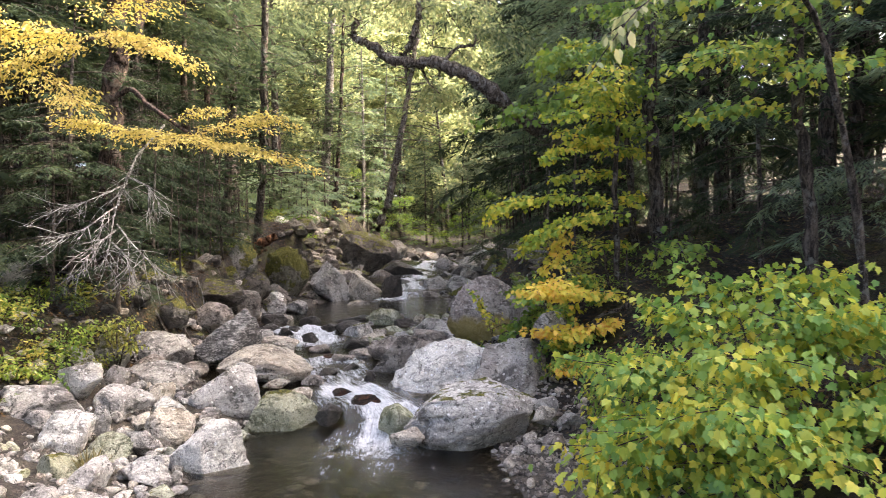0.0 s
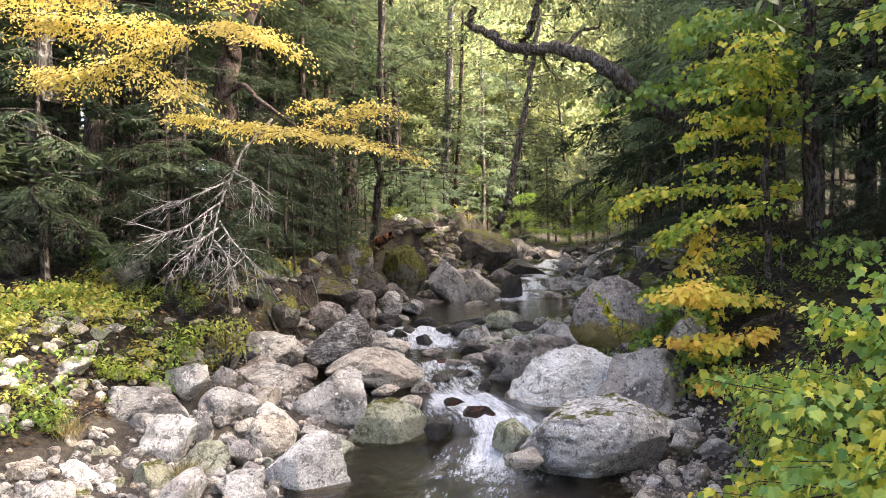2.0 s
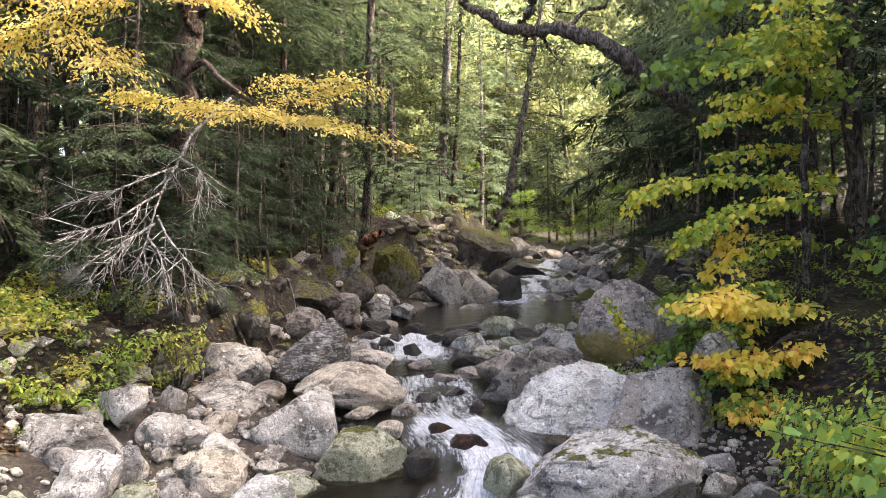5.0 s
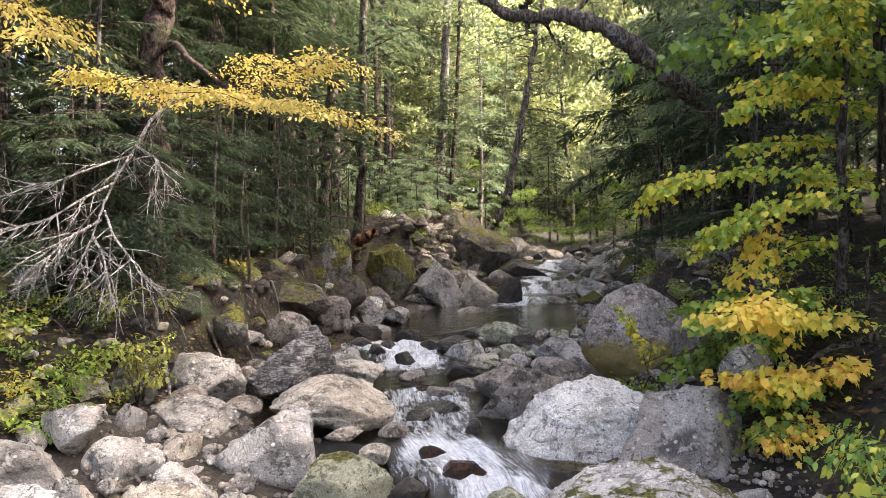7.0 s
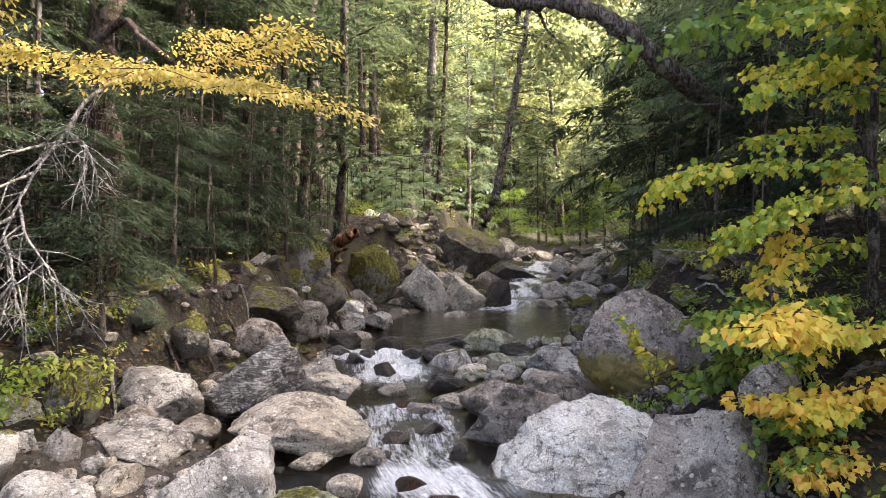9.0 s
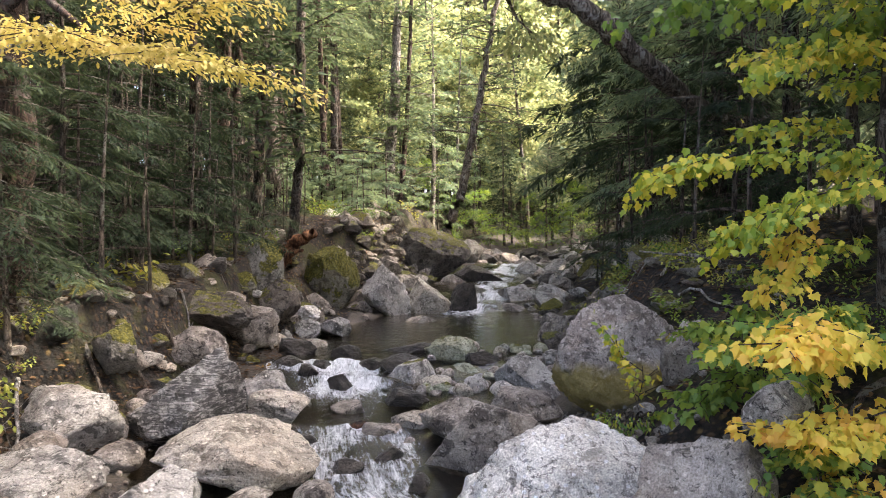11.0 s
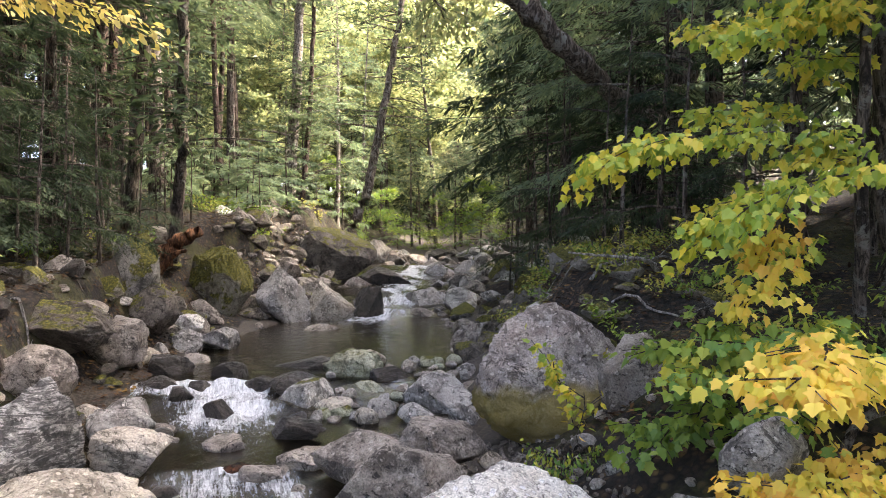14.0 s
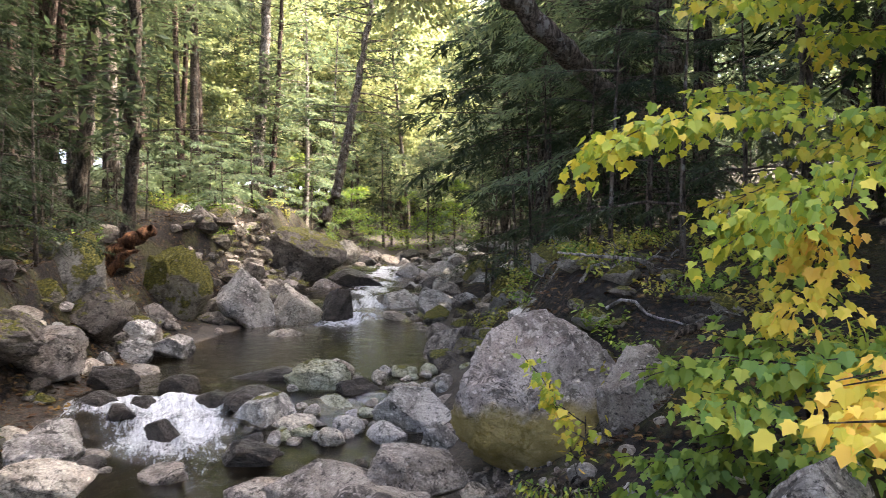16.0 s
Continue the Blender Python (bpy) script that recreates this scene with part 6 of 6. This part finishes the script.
shrub("shrub", 407, (2.5, 9.9), [(1.75, 9.5, 1.95), (2.0, 9.5, 2.15), (2.3, 9.4, 2.1), (2.6, 9.5, 2.2), (2.9, 9.6, 2.0), (2.2, 9.3, 1.8)], 170, 0.34, 0.068, LEAF_BUSH, "leafy green maple shrub on the shady bank", 160, "lobed")
shrub("shrub", 408, (2.3, 9.3), [(1.7, 9.0, 1.25), (1.95, 8.9, 1.4), (2.2, 8.9, 1.45), (2.5, 9.0, 1.5), (2.1, 8.7, 1.15)], 140, 0.30, 0.066, LEAF_BUSH, "low green and yellow shrub above the gravel", 140, "lobed")
def boulder_sapling():
    """A thin sapling whose leaves hang in front of the domed boulder."""
    b = Bough(409)
    b.stem([(1.60, 10.75, 1.0), (1.52, 10.72, 1.25), (1.45, 10.7, 1.5)], 0.004, 0.003)
    b.spray([(1.45, 10.7, 1.5), (1.38, 10.68, 1.7), (1.28, 10.66, 1.88), (1.16, 10.68, 2.02)], 130, 0.19, 0.052, 0.003, 10, 0.9, False, 0.5)
    b.spray([(1.50, 10.7, 1.35), (1.52, 10.6, 1.55), (1.50, 10.55, 1.68)], 30, 0.2, 0.062, 0.004, 6, 0.9, False, 0.5)
    b.finish("sapling", "thin sapling with yellow leaves against the domed boulder", "sapling", LEAF_MAPLE, BARK, "lobed", 120)


boulder_sapling()
shrub("shrub", 405, (1.5, 10.95), [(1.25, 10.8, 1.12), (1.5, 10.7, 1.10), (1.75, 10.8, 1.15), (1.35, 10.6, 1.02), (1.65, 10.55, 1.02), (1.95, 10.6, 1.1)], 110, 0.22, 0.05, LEAF_BUSH, "low green plants at the foot of the domed boulder", 60)
shrub("shrub", 406, (-3.6, 9.7), [(-3.5, 9.4, 1.75), (-3.3, 9.7, 1.65), (-3.7, 9.3, 1.7), (-3.3, 9.5, 1.4)], 70, 0.24, 0.07, LEAF_HERB, "bright lime-green little shrub on the bank edge", 120)


# ---- plants, grass and litter on the banks ----
def herbs():
    rng = random.Random(12)
    kinds = []
    for seed in range(5):
        b = Bough(600 + seed)
        for k in range(7):
            a = 6.28 * k / 7 + seed
            r = 0.16 + 0.04 * (k % 3)
            b.spray([(0, 0, 0), (0.4 * r * math.cos(a), 0.4 * r * math.sin(a), 0.16), (r * math.cos(a), r * math.sin(a), 0.20 + 0.05 * (k % 2))], 16, 0.13, 0.055, 0.004, 4, 0.35, True)
        at, way, up, size = (np.concatenate(c) for c in (b.at, b.way, b.up, b.size))
        sh = Shape()
        sh.add(*leaves_points(at, way, up, size, size * 0.75, "oval", 0.15))
        kinds.append(sh.mesh("leaves", LEAF_HERB if seed < 3 else LEAF_GREEN))

    def clump(x, y, s, label, group, among=kinds):
        ob = thing("herb", label, "plant", group)
        k = rng.choice(among)
        part("leaves", k, ob, kind="stuff")
        ob.matrix_basis = tree_at(x, y, rng.uniform(0, 360), s, 0.02)

    for k in range(190):
        x, y = rng.uniform(-6.2, -3.7), rng.uniform(6.2, 11.2)
        if x > -3.95 + 0.16 * (y - 7.5):
            continue
        clump(x, y, rng.uniform(0.5, 1.5), "yellow-green low plant on the leafy bank", "low plants on the bank")
    for k in range(76):
        x, y = rng.uniform(2.1, 4.0), rng.uniform(6.5, 18)
        clump(x, y, rng.uniform(0.7, 1.4), "small green plant on the shady bank", "plants on the shady bank")
    for k in range(24):
        clump(rng.uniform(-4.6, -2.4), rng.uniform(22.5, 30), rng.uniform(0.8, 1.8), "small leafy plant on top of the talus", "plants above the talus", kinds[3:])
    for k in range(30):
        x, y = rng.choice(((-5.5, 20), (-4.6, 26), (4.4, 22), (5.2, 26), (-2.0, 32), (-4.4, 16)))
        clump(x + rng.uniform(-1, 1), y + rng.uniform(-3, 3), rng.uniform(0.9, 2.0), "small leafy plant beside the upper stream", "plants along the stream")


def grass_tuft(x, y):
    rng = np.random.default_rng(9)
    n = 130
    at = np.stack([rng.normal(size=n) * 0.05, rng.normal(size=n) * 0.05, np.zeros(n)], -1)
    way = np.stack([rng.normal(size=n) * 0.5, rng.normal(size=n) * 0.5, np.ones(n)], -1)
    s = rng.uniform(0.14, 0.30, n)
    v, f = leaves_points(at, way, rng.normal(size=(n, 3)), s, s * 0.03, "needle", 0.0)
    ob = new("grass_tuft", mesh_from("grass_tuft", v, f, GRASS))
    ob.location = (x, y, height_at(x, y))
    tagged(ob, "tuft of dry straw-coloured grass between stones", "grass")


def litter():
    """Fallen leaves, as one loose layer."""
    rng = np.random.default_rng(4)
    n = 42000
    y = rng.uniform(4, 31, n)
    left = rng.random(n) < 0.55
    x = np.where(left, np.interp(y, YS, X_LEFT_BANK) + 1.0 - rng.exponential(1.6, n), np.interp(y, YS, X_RIGHT_BANK) - 0.7 + rng.exponential(1.5, n))
    at = np.stack([x, y, ground_height(x, y) + 0.03], -1)
    s = rng.uniform(0.035, 0.085, n)
    v, f = leaves_points(at, rng.normal(size=(n, 3)) * [1, 1, 0.15], np.array([0, 0, 1.0]) + rng.normal(size=(n, 3)) * 0.25, s, s * 0.7, "oval", 0.1)
    ob = new("leaf_litter", mesh_from("leaf_litter", v, f, LEAF_FALLEN))
    tagged(ob, "fallen brown and yellow leaves on the ground", "leaf litter", kind="stuff")


LEAF_FALLEN = leaf_material("fallen_leaves", [(0.024, 0.015, 0.010), (0.054, 0.031, 0.018), (0.105, 0.063, 0.03), (0.26, 0.165, 0.045)], 0.1, 3.0, 0.7)


def fallen_branches():
    rng = np.random.default_rng(31)
    for k in range(26):
        left = k < 18
        x, y = (rng.uniform(-5.6, -3.7), rng.uniform(7.5, 15)) if left else (rng.uniform(2.0, 3.4), rng.uniform(7.5, 15))
        sh = Shape()
        a, ln = rng.uniform(0, 6.28), rng.uniform(0.5, 1.5)
        line = bent_line(rng, (0, 0, 0), (math.cos(a), math.sin(a), 0.05), ln, 9, 0.14)
        line[:, 2] = ground_height(x + line[:, 0], y + line[:, 1]) - height_at(x, y) + 0.02 + 0.05 * np.abs(np.sin(np.arange(10)))
        sh.add(*tube_points(line, np.linspace(rng.uniform(0.008, 0.022), 0.004, 10), 6))
        for j in range(3):
            i = rng.integers(2, 8)
            t = bent_line(rng, line[i], (math.cos(a + rng.normal()), math.sin(a + rng.normal()), 0.3), ln * 0.3, 5, 0.15)
            sh.add(*tube_points(t, np.linspace(0.006, 0.002, 6), 4))
        ob = new("fallen_branch", sh.mesh("fallen_branch", TWIG_WHITE if k % 3 else BARK_PALE, True))
        ob.location = (x, y, height_at(x, y))
        tagged(ob, "weathered grey fallen branch lying on the bank", "branch", "fallen branches")
    ob = thing("dead_branch", "pale bare stick jutting from the shady bank", "branch")
    for k, (pts, r0, r1) in enumerate((([(2.95, 12.9, 2.5), (2.76, 12.8, 2.56), (2.32, 12.8, 2.59), (2.0, 12.75, 2.62)], 0.024, 0.008), ([(3.2, 13.1, 2.1), (3.0, 12.95, 2.4), (2.9, 12.88, 2.52)], 0.03, 0.024))):
        sh = Shape()
        wood_tube(sh, pts, r0, r1, 91 + k, 7)
        part("tip" if k == 0 else "stem", sh.mesh("stick", TWIG_WHITE, True), ob)


def roots():
    rng = np.random.default_rng(41)
    for k, (x, y) in enumerate(((-3.6, 12.3), (-3.5, 13.0), (-3.7, 11.6), (-3.4, 14.9), (-3.6, 15.8), (2.5, 11.6), (2.4, 12.8), (2.7, 9.4))):
        sh = Shape()
        s = -1 if x < 0 else 1
        top = (x + 0.5 * s, y, height_at(x + 0.5 * s, y) + 0.02)
        foot = (x - 0.35 * s, y + rng.normal() * 0.3, height_at(x - 0.35 * s, y) + 0.03)
        mid = ((top[0] + foot[0]) / 2, (top[1] + foot[1]) / 2 + rng.normal() * 0.15, (top[2] + foot[2]) / 2 + 0.12)
        wood_tube(sh, [top, mid, foot], 0.045, 0.015, 300 + k, 7)
        ob = new("root", sh.mesh("root", BARK, True))
        tagged(ob, "exposed dark tree root over the bank edge", "root", "exposed roots")


fallen_branches()
roots()
herbs()
grass_tuft(-2.75, 6.75)
grass_tuft(-4.0, 7.0)
litter()
